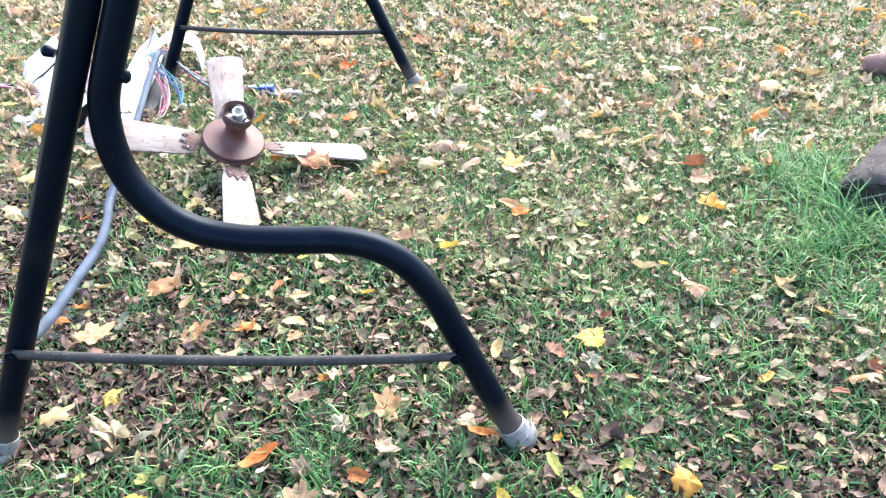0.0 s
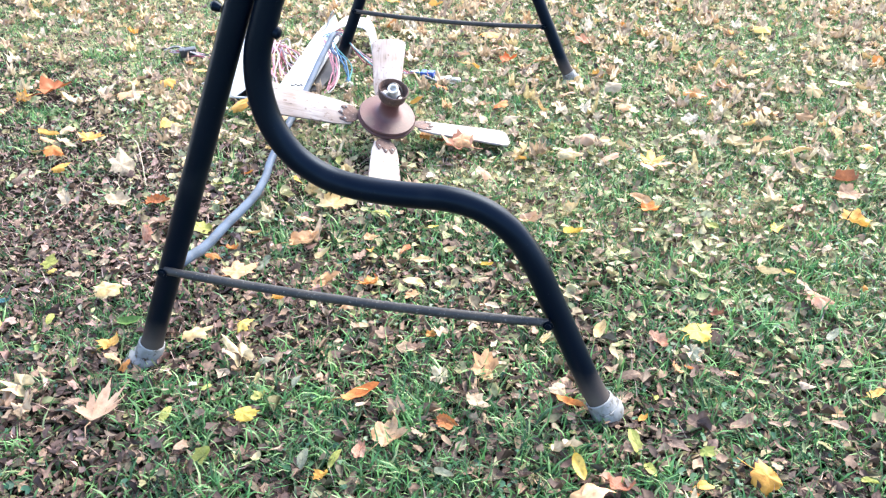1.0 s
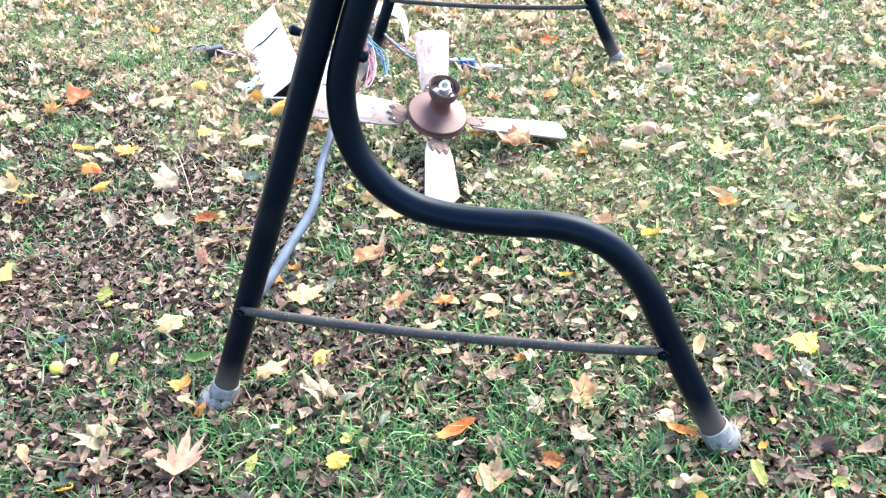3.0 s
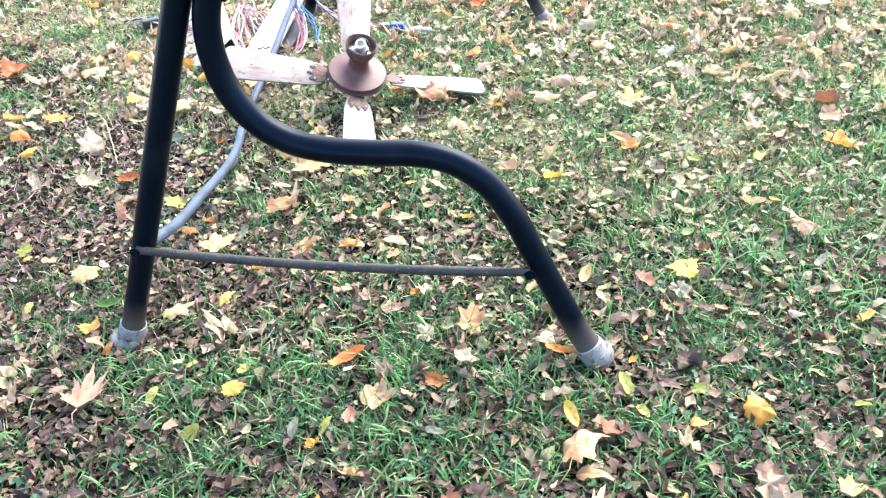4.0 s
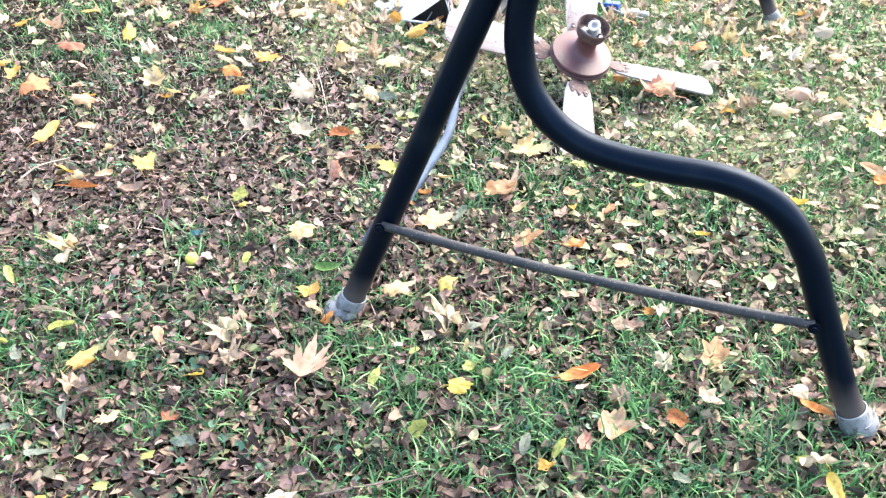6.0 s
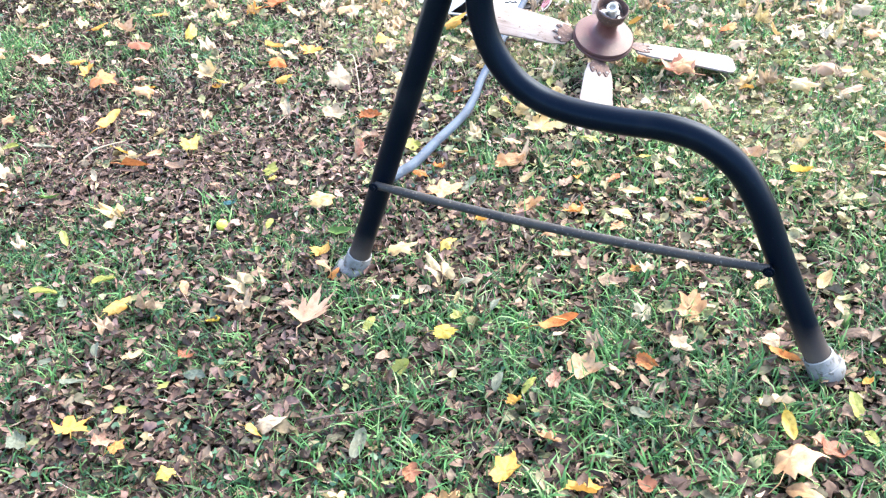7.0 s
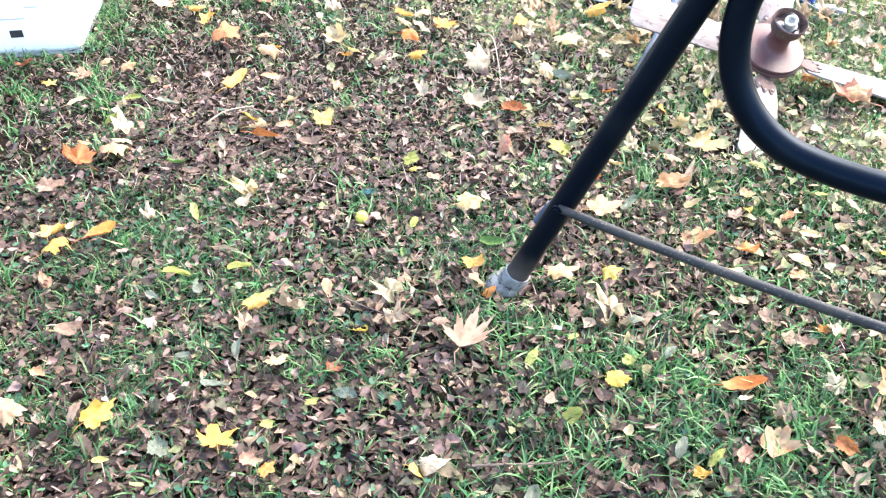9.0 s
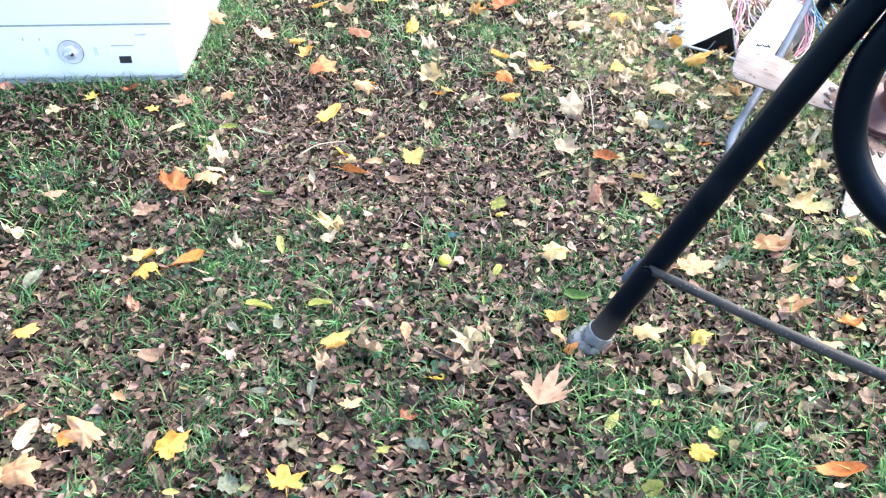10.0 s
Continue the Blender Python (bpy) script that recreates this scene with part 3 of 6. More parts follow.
# ---- chest freezer ----
def build_freezer():
    # local -x runs along the front, local y into the body, both from the near corner
    top = thing("chest_freezer", pose(-1.716, 0.369, -0.006, 0, 0, 40.0), "white enamelled chest freezer with a round dial", "freezer")

    def flat(x0, x1, z0, z1, y0, y1, bevel=0.0):
        return block(-x1, -x0, y0, y1, z0, z1, bevel)

    part("plinth", flat(0.006, 1.06, -0.01, 0.02, 0.006, 0.77, 0.003), GREYLINE, top, "grey plinth strip")
    body = part("body", flat(0, 1.066, 0.014, 0.8, 0, 0.78, 0.02), WHITE, top)
    part("lid", flat(-0.006, 1.072, 0.806, 0.862, -0.008, 0.79, 0.018), WHITE, top)
    part("front_panel", flat(0.02, 1.04, 0.211, 0.78, -0.0025, 0.01, 0.002), WHITE, body)
    part("seam", flat(0.018, 1.04, 0.2055, 0.2105, -0.0016, 0.004), GREYLINE, body, "grey seam line")
    turn = Matrix.Translation((-0.356, 0, 0.118)) @ pose(0, 0, 0, 90)
    dial = part("dial", lathe(((0.0385, -0.002), (0.0395, 0.004), (0.038, 0.006), (0.035, 0.005), (0.028, 0.0045), (0.024, 0.005), (0.021, 0.005), (0.019, 0.011), (0.013, 0.013), (0.003, 0.0125)), 40, at=turn), CHROME, top, "round chrome temperature dial")
    part("ring", lathe(((0.037, 0.004), (0.0395, 0.005), (0.0405, 0.003), (0.04, -0.002)), 40, at=turn), STEEL, dial)
    part("grip", block(-0.019, 0.006, -0.0045, 0.0045, 0.011, 0.02, 0.002, at=turn @ pose(0, 0, 0, 0, 0, 25)), CHROME, dial, "broken dial grip")
    part("stem", lathe(((0.0055, 0.012), (0.0055, 0.018), (0.003, 0.02), (0.001, 0.018)), 10, at=turn @ Matrix.Translation((0.006, -0.004, 0))), DARK, dial)
    part("shard", plate(((-0.004, -0.02), (0.014, -0.016), (0.02, -0.006), (0.008, -0.008)), 0.0045, 0.009, 0.001), WHITE, dial, "white chip of broken plastic").matrix_basis = turn
    part("window", flat(0.167, 0.206, 0.076, 0.1, -0.0015, 0.004), DARK, top, "small dark display window")
    part("slot", flat(0.151, 0.223, 0.135, 0.1385, -0.0012, 0.004), GREYLINE, top, "thin grey slot")
    part("slot", flat(0.104, 0.14, 0.171, 0.174, -0.0012, 0.004), GREYLINE, top, "thin grey slot")
    for x, z in ((0.276, 0.118), (0.433, 0.121)):
        part("mark", flat(x - 0.006, x + 0.006, z - 0.014, z + 0.014, -0.0008, 0.004), PALETRIM, top, "faded printed mark")
    for x in (0.446, 0.498):
        part("mark", flat(x - 0.0015, x + 0.0015, 0.157, 0.168, -0.0008, 0.004), GREYLINE, top, "small grey tick")


build_freezer()


# ---- torn console, housing and wires ----
def build_console():
    a, b = Vector((-0.222, 1.6, 0)), Vector((-0.325, 2.42, 0))
    d = (b - a)
    ang = math.degrees(math.atan2(d.y, d.x)) - 90
    top = thing("control_console", pose(a.x, a.y, 0.0, 0, 0, ang), "white plastic appliance control console torn open, lying on the lawn", "control console")
    shell = block(-0.062, 0.058, 0.0, 0.84, 0.055, 0.078, 0.009)
    part("cover", shell, PLASTIC, top)
    part("back_wall", block(-0.06, -0.05, 0.01, 0.83, -0.004, 0.06, 0.003), PLASTIC, top)
    # the block under the cover is coloured like the shaded hollow
    part("shade_tray", block(-0.045, 0.05, 0.03, 0.82, -0.004, 0.05, 0.003), DARK, top, "dark tray that also stands for the shaded inside")
    # a dark slab at the open side, standing for the shade inside
    edge = [(0.05, 0.09), (0.09, 0.12), (0.11, 0.3), (0.1, 0.42), (0.118, 0.5), (0.125, 0.7), (0.1, 0.8), (0.05, 0.82)]
    part("open_side_shade", plate(edge, -0.004, 0.046, 0.002), DARK, top, "dark slab standing for shade inside the torn console")
    part("clip", sweep(curve([(-0.03, 0.03, 0.079), (-0.022, 0.036, 0.086), (-0.012, 0.03, 0.08), (0.0, 0.026, 0.08)], 4), 0.003, 6), DARK, top)
    flap = bmesh.new()
    arc = curve([(0.0, 0.78, 0.066), (0.05, 0.82, 0.1), (0.1, 0.82, 0.128), (0.15, 0.79, 0.13), (0.195, 0.75, 0.1), (0.222, 0.7, 0.045), (0.226, 0.67, 0.0)], 6)
    rows = [[flap.verts.new((p.x, p.y + w, p.z + 0.012 * math.sin(i * 0.3))) for w in (-0.09 + 0.07 * min(1, i / 20), 0.03, 0.13)] for i, p in enumerate(arc)]
    for r, q in zip(rows, rows[1:]):
        for k in range(2):
            flap.faces.new((r[k], r[k + 1], q[k + 1], q[k]))
    bmesh.ops.recalc_face_normals(flap, faces=flap.faces)
    bmesh.ops.solidify(flap, geom=flap.faces[:], thickness=0.004)
    tab = bmesh.new()
    rim = [(-0.055, 0.7, 0.078), (-0.02, 0.62, 0.079), (0.03, 0.66, 0.079), (0.052, 0.72, 0.09), (0.05, 0.77, 0.135), (0.035, 0.8, 0.165), (0.0, 0.8, 0.13), (-0.03, 0.8, 0.105)]
    tab.faces.new([tab.verts.new(p) for p in rim])
    bmesh.ops.triangulate(tab, faces=tab.faces[:])
    bmesh.ops.solidify(tab, geom=tab.faces[:], thickness=0.003)
    part("torn_tab", tab, PLASTIC, top, "torn edge of white plastic bent upwards")
    for x, y, w in ((0.012, 0.06, 0.012), (0.03, 0.064, 0.006), (-0.005, 0.056, 0.005)):
        part("clip", sweep(curve([(x - w, y, 0.079), (x - w * 0.3, y + 0.006, 0.083), (x + w * 0.4, y - 0.003, 0.082), (x + w, y + 0.002, 0.079)], 4), 0.0025, 6), DARK, top)
    part("end_flap", flap, PLASTIC, top, "curled white plastic end piece")


build_console()


def build_housing():
    # a folded sheet resting on one edge, open towards the swing
    top = thing("metal_housing", pose(-0.47, 1.62, 0), "white sheet-metal housing with a dark open end, lying on the lawn", "housing")
    prof = ((-0.034, 0.0), (-0.022, 0.012), (0.06, 0.07), (0.136, 0.13), (0.144, 0.134), (0.15, 0.13), (0.182, 0.03), (0.187, 0.0))
    bm = bmesh.new()
    front, back = [], []
    for x, z in prof:
        front.append(bm.verts.new((x, 0.05 * x, z)))
        back.append(bm.verts.new((x - 0.415, 0.82 + 0.05 * x, z)))
    for i in range(len(prof) - 1):
        bm.faces.new((front[i], front[i + 1], back[i + 1], back[i]))
    bm.faces.new(back)
    bmesh.ops.recalc_face_normals(bm, faces=bm.faces)
    bmesh.ops.solidify(bm, geom=bm.faces[:], thickness=0.003)
    part("shell", bm, SHEET, top)
    # a dark plate just inside stands for the shade of the open end
    inner = bmesh.new()
    f = [inner.verts.new((x * 0.96 + 0.002 - 0.02, 0.035 + 0.05 * x, max(0.002, z - 0.006))) for x, z in prof[1:]]
    inner.faces.new(f)
    bmesh.ops.solidify(inner, geom=inner.faces[:], thickness=0.004)
    part("inner_shade", inner, DARK, top, "dark plate standing for shade in the open end")
    part("rim", sweep([(-0.02, -0.016, 0.036), (0.07, -0.026, 0.041), (0.188, -0.034, 0.042)], 0.0045, 8), SHEET, top, "white front rim")
    part("spring_wire", sweep([(0.08, -0.02, 0.038), (0.1, -0.004, 0.075)], 0.0025, 6), STEEL, top)
    part("crack", sweep(curve([(-0.285, 0.53, 0.014), (-0.25, 0.54, 0.044), (-0.2, 0.51, 0.078), (-0.14, 0.53, 0.13)], 4), 0.004, 6), DARK, top, "dark crack")


build_housing()


def build_wires(name, label, wires):
    top = thing(name, pose(*wires[0][1][0]), label, "wires")
    inv = top.matrix_world.inverted()
    for colour, pts in wires:
        w = part("wire", sweep(curve(pts, 7), 0.0028, 7), WIRES[colour], top, colour.replace("deep", "dark blue") + " insulated wire")
        w.parent, w.matrix_parent_inverse = top, inv


rng = random.Random(4)
bundle = []
for i, c in enumerate(("pink", "pink", "white", "pink", "red", "white", "pink", "pink", "white", "blue", "blue", "teal", "blue", "violet", "red", "teal", "violet", "red")):
    j = lambda s: rng.uniform(-s, s)
    if i < 9:
        pts = [(-0.24 + j(.02), 2.12 + j(.03), 0.11), (-0.205 + j(.02), 2.04 + j(.02), 0.14 + j(.015)), (-0.15 + j(.015), 1.95 + j(.02), 0.1 + j(.02)), (-0.122 + j(.016), 1.86 + j(.02), 0.055 + j(.012)), (-0.125 + j(.014), 1.78 + j(.02), 0.025), (-0.16 + j(.02), 1.72, 0.014)]
    elif i < 13:
        pts = [(-0.26 + j(.02), 2.16 + j(.03), 0.12), (-0.21, 2.08 + j(.03), 0.16 + j(.01)), (-0.165 + j(.02), 2.0 + j(.03), 0.14 + j(.02)), (-0.115 + j(.03), 1.95 + j(.03), 0.09 + j(.02)), (-0.1 + j(.025), 1.9 + j(.02), 0.04), (-0.085 + j(.03), 1.87, 0.018)]
    else:
        pts = [(-0.25, 2.16, 0.13), (-0.17 + j(.02), 2.14 + j(.03), 0.15 + j(.02)), (-0.09 + j(.03), 2.1 + j(.03), 0.09 + j(.02)), (-0.01 + j(.02), 2.06 + j(.03), 0.045 + j(.01)), (0.08, 2.05 + j(.04), 0.03), (0.17, 2.05 + j(.03), 0.024)]
    bundle.append((c, pts))
bundle.append(("white", [(-0.3, 2.2, 0.13), (-0.23, 2.1, 0.19), (-0.19, 2.04, 0.25), (-0.165, 2.02, 0.285)]))
build_wires("wire_bundle", "tangle of pink, blue and white wires hanging out of the console", bundle)
side = []
for i, c in enumerate(("violet", "pink", "violet", "pink", "white", "violet", "white", "violet", "pink", "white", "red", "violet", "white", "pink", "red", "violet", "white", "pink", "red", "violet")):
    j = lambda s: rng.uniform(-s, s)
    if i < 5:
        side.append((c, [(-0.52 + j(.03), 2.24 + j(.04), 0.07 + j(.02)), (-0.465 + j(.025), 2.06 + j(.03), 0.11 + j(.02)), (-0.4 + j(.022), 1.89 + j(.03), 0.095 + j(.02)), (-0.345 + j(.016), 1.76 + j(.02), 0.055 + j(.01)), (-0.315 + j(.01), 1.67 + j(.02), 0.018)]))
    elif i < 12:
        side.append((c, [(-0.5 + j(.03), 2.22 + j(.04), 0.06), (-0.44 + j(.02), 2.12 + j(.05), 0.09 + j(.02)), (-0.37, 2.03 + j(.06), 0.06 + j(.02)), (-0.3, 1.96 + j(.06), 0.065)]))
    else:
        side.append((c, [(-0.46 + j(.03), 2.1 + j(.05), 0.09), (-0.41 + j(.03), 1.99 + j(.05), 0.045 + j(.02)), (-0.36 + j(.03), 1.92 + j(.06), 0.03 + j(.01)), (-0.3 + j(.02), 1.88 + j(.06), 0.05)]))
build_wires("wire_bundle", "pale and violet wires running between the housing and the console", side)
loose = []
for i, c in enumerate(("white", "violet", "black", "red", "black", "white", "red")):
    j = lambda s: rng.uniform(-s, s)
    loose.append((c, [(-1.01 + j(.05), 2.17 + j(.05), 0.03), (-0.95 + j(.03), 2.13 + j(.04), 0.04 + j(.012)), (-0.87 + j(.02), 2.1 + j(.04), 0.042 + j(.012)), (-0.79 + j(.03), 2.06 + j(.05), 0.036 + j(.01)), (-0.66 + j(.05), 2.03 + j(.07), 0.03)]))
build_wires("loose_wires", "loose white and violet wires lying in the leaves", loose)
blue_ends = [("blue", [(0.15, 2.06, 0.03), (0.2, 2.03, 0.035), (0.25, 2.02, 0.03), (0.31, 1.98, 0.028)]), ("white", [(0.17, 2.07, 0.03), (0.24, 1.99, 0.035), (0.3, 1.95, 0.032), (0.36, 1.97, 0.02)]), ("pink", [(0.1, 2.06, 0.02), (0.16, 2.05, 0.03), (0.22, 2.04, 0.03)])]
build_wires("loose_wires", "short blue and white wire ends lying in the grass", blue_ends)


def build_connector(x, y, z, turn, mat, label, size=(0.035, 0.02, 0.018)):
    top = thing("connector", pose(x, y, z, 4, -6, turn), label, "connector")
    sx, sy, sz = size
    part("body", block(-sx, sx, -sy, sy, 0, sz * 2, 0.004), mat, top)
    part("collar", block(-sx * 1.05, -sx * 0.4, -sy * 1.12, sy * 1.12, sz * 0.4, sz * 2.15, 0.003), mat, top)


build_connector(-0.885, 2.09, 0.028, 25, WIRES["black"], "black plastic plug connector lying in the leaves")
build_connector(0.235, 2.03, 0.018, -10, WIRES["deep"], "dark blue plastic cap lying in the grass", (0.028, 0.016, 0.014))
build_connector(0.17, 2.07, 0.012, 30, SOCKET, "small white plastic connector lying in the grass", (0.016, 0.012, 0.01))
build_connector(-0.075, 1.88, 0.01, -40, SOCKET, "white plastic plug lying at the end of the wires", (0.026, 0.012, 0.01))


build_connector(0.31, 1.99, 0.02, 15, SOCKET, "white plastic scrap lying in the grass", (0.034, 0.014, 0.009))
build_connector(0.36, 2.0, 0.018, -35, SOCKET, "white plastic scrap lying in the grass", (0.02, 0.012, 0.008))


def build_scrap(x, y, turn, size, label, mat=PLASTIC):
    top = thing("plastic_scrap", pose(x, y, 0.012, 0, 0, turn), label, "scrap")
    bm = bmesh.new()
    grid = [[bm.verts.new((size * (i / 5 - 0.5), size * 0.6 * (j / 4 - 0.5), 0.012 + size * 0.3 * abs(noise.noise((i * 0.9, j * 0.9, x * 7))))) for i in range(6)] for j in range(5)]
    for a, c in zip(grid, grid[1:]):
        for i in range(5):
            bm.faces.new((a[i], a[i + 1], c[i + 1], c[i]))
    bmesh.ops.solidify(bm, geom=bm.faces[:], thickness=0.002)
    part("sheet", bm, mat, top)


build_scrap(-0.585, 1.76, 60, 0.13, "crumpled pale plastic scrap beside the housing", GREYLINE)
build_scrap(-0.6, 1.9, 130, 0.1, "crumpled pale plastic scrap beside the housing", GREYLINE)
build_scrap(-0.449, 0.157, 40, 0.034, "small crumpled dark teal plastic scrap among brown leaves", plain("dark_teal_plastic", (0.012, 0.085, 0.1)))


# ---- log and rounded brown end at the edge of the lawn ----
def build_log():
    top = thing("cut_log", pose(2.185, 0.905, -0.02), "weathered dark grey cut log lying in long grass", "log")
    bm = bmesh.new()
    axis, sides = Vector((0.66, 0.75, 0)).normalized(), 48
    side, up = Vector((-axis.y, axis.x, 0)), Vector((0, 0, 1))
    rings = []
    # the sawn face with its worn rim, then the bark
    for t, s in ((0.012, 0.02), (0.006, 0.25), (0.009, 0.5), (0.002, 0.72), (0.006, 0.88), (0.016, 0.96), (0.035, 1.0), (0.12, 1.02), (0.25, 0.99), (0.4, 1.01), (0.6, 0.97), (0.62, 0.9)):
        ring = []
        for k in range(sides):
            a = 2 * math.pi * k / sides
            rough = 1 + 0.04 * math.sin(3 * a + 1) + (0.025 * math.sin(11 * a) + 0.05 * noise.noise((math.cos(a) * 2.5, math.sin(a) * 2.5, t * 4))) * min(1, s * s)
            r = 0.128 * s * rough
            dent = 0.026 * noise.noise((math.cos(a) * s * 4, math.sin(a) * s * 4, 2.0)) - 0.035 * max(0.0, noise.noise((math.cos(a) * s * 2, math.sin(a) * s * 6, 8.0)))
            ring.append(bm.verts.new(axis * (t + dent) + side * r * math.cos(a) + up * (0.075 + r * math.sin(a) * (0.86 if math.sin(a) > 0 else 0.92))))
        rings.append(ring)
    for r, q in zip(rings, rings[1:]):
        for k in range(sides):
            bm.faces.new((r[k], r[(k + 1) % sides], q[(k + 1) % sides], q[k]))
    bm.faces.new(rings[0])
    bm.faces.new(rings[-1])
    part("trunk", bm, BARK, top)


build_log()
# Rounded brown end of an unidentified thing, modelled as a bar.
stub = thing("brown_end", pose(2.745, 2.2, -0.006), "rounded brown end of a thing lying on the grass", "pipe")
part("pipe", sweep([(0.0, 0, 0.055), (0.012, 0.0, 0.055), (0.035, 0.002, 0.055), (0.07, 0.004, 0.055), (0.5, 0.03, 0.055)], [0.02, 0.036, 0.046, 0.05, 0.05], 22), BROWNEND, stub)

def build_stalk(name, label, pts, radius, mat):
    """A thin dry stem lying on the litter, thinner at its tip."""
    line = curve([(x, y, hump(x, y) + z) for x, y, z in pts], 6)
    top = thing(name, pose(*line[0]), label, "twig")
    st = part("stem", sweep(line, [radius * (1 - 0.55 * i / len(line)) for i in range(len(line))], 6), mat, top)
    st.matrix_parent_inverse = top.matrix_world.inverted()


DRYSTEM = worn("dry_stem", (0.34, 0.29, 0.21), (0.26, 0.21, 0.15), (0.18, 0.14, 0.1), 40, 200, 0.6)
TWIG = worn("brown_twig", (0.12, 0.085, 0.065), (0.08, 0.055, 0.042), (0.2, 0.15, 0.12), 40, 200, 0.75)
build_stalk("dry_stalk", "pale dry grass stalk lying across the litter", [(-0.651, 1.113, 0.03), (-0.573, 1.053, 0.062), (-0.482, 0.922, 0.058), (-0.414, 0.814, 0.03)], 0.0022, DRYSTEM)
build_stalk("dry_stalk", "pale dry grass stalk lying across the litter", [(-1.02, 0.21, 0.03), (-1.0, 0.26, 0.045), (-0.96, 0.33, 0.04)], 0.0026, DRYSTEM)
build_stalk("twig", "thin brown twig lying on the leaves", [(0.173, -0.448, 0.034), (0.223, -0.42, 0.04), (0.274, -0.388, 0.038), (0.32, -0.35, 0.034)], 0.0024, TWIG)
build_stalk("twig", "thin brown twig lying on the leaves", [(-0.3, -0.2, 0.034), (-0.24, -0.21, 0.04), (-0.17, -0.205, 0.036)], 0.0022, TWIG)
build_scrap(0.157, -0.054, 20, 0.018, "small bluish white plastic bit in the litter", SHEET)

fruit = thing("fallen_fruit", pose(-0.405, 0.062, 0.006), "small yellow-green fruit lying among brown leaves", "fruit")
part("fruit", lathe(((0.002, 0.0), (0.009, 0.002), (0.0145, 0.009), (0.0155, 0.016), (0.013, 0.024), (0.007, 0.029), (0.002, 0.0285)), 16), FRUIT, fruit)


# ---- single fallen leaves ----
leaf_lobes = [(-172, 0.16), (-160, 0.28), (-146, 0.37), (-138, 0.3), (-124, 0.52), (-115, 0.38), (-106, 0.4), (-95, 0.27), (-82, 0.4), (-72, 0.48), (-63, 0.66), (-55, 0.48), (-46, 0.46), (-36, 0.3), (-24, 0.4), (-15, 0.54), (-8, 0.55), (0, 0.72)]


def leaf_outline(kind, r):
    """The rim of a leaf of length 1, stalk end at the origin side."""
    out = []
    if kind == "maple":
        for a, d in leaf_lobes:
            out.append((a, d * 0.95 * r.uniform(0.92, 1.08)))
        out += [(-a, d * r.uniform(0.88, 1.1)) for a, d in out[-2::-1]]
    elif kind == "blunt":
        for a, d in leaf_lobes:
            out.append((a * r.uniform(0.97, 1.03), (0.55 * d + 0.2) * r.uniform(0.88, 1.1)))
        k = r.uniform(0.7, 1.0)
        out += [(-a, (0.55 * d + 0.2) * k * r.uniform(0.88, 1.1)) for a, d in leaf_lobes[-2::-1]]
    elif kind == "closed":
        # a maple leaf with its side lobes drawn forward
        for a, d in leaf_lobes:
            out.append((a * 0.44, (d * 1.25 + 0.1) * r.uniform(0.95, 1.05)))
        out += [(-a, d * r.uniform(0.86, 1.05)) for a, d in out[-2::-1]] + [(120, 0.07), (178, 0.06), (-120, 0.07)]
    elif kind == "torn":
        for a in range(-165, 180, 15):
            out.append((a, 0.42 * r.uniform(0.62, 1.12) * (1.2 if abs(a) < 40 else 1)))
    else:
        for a, d in ((-170, 0.46), (-150, 0.39), (-120, 0.29), (-95, 0.25), (-65, 0.27), (-35, 0.36), (-14, 0.47), (0, 0.56)):
            out.append((a, d * r.uniform(0.94, 1.06)))
        out += [(-a, d * r.uniform(0.94, 1.06)) for a, d in out[-2::-1]]
    return [(d * math.cos(radians(a)), d * math.sin(radians(a))) for a, d in out]


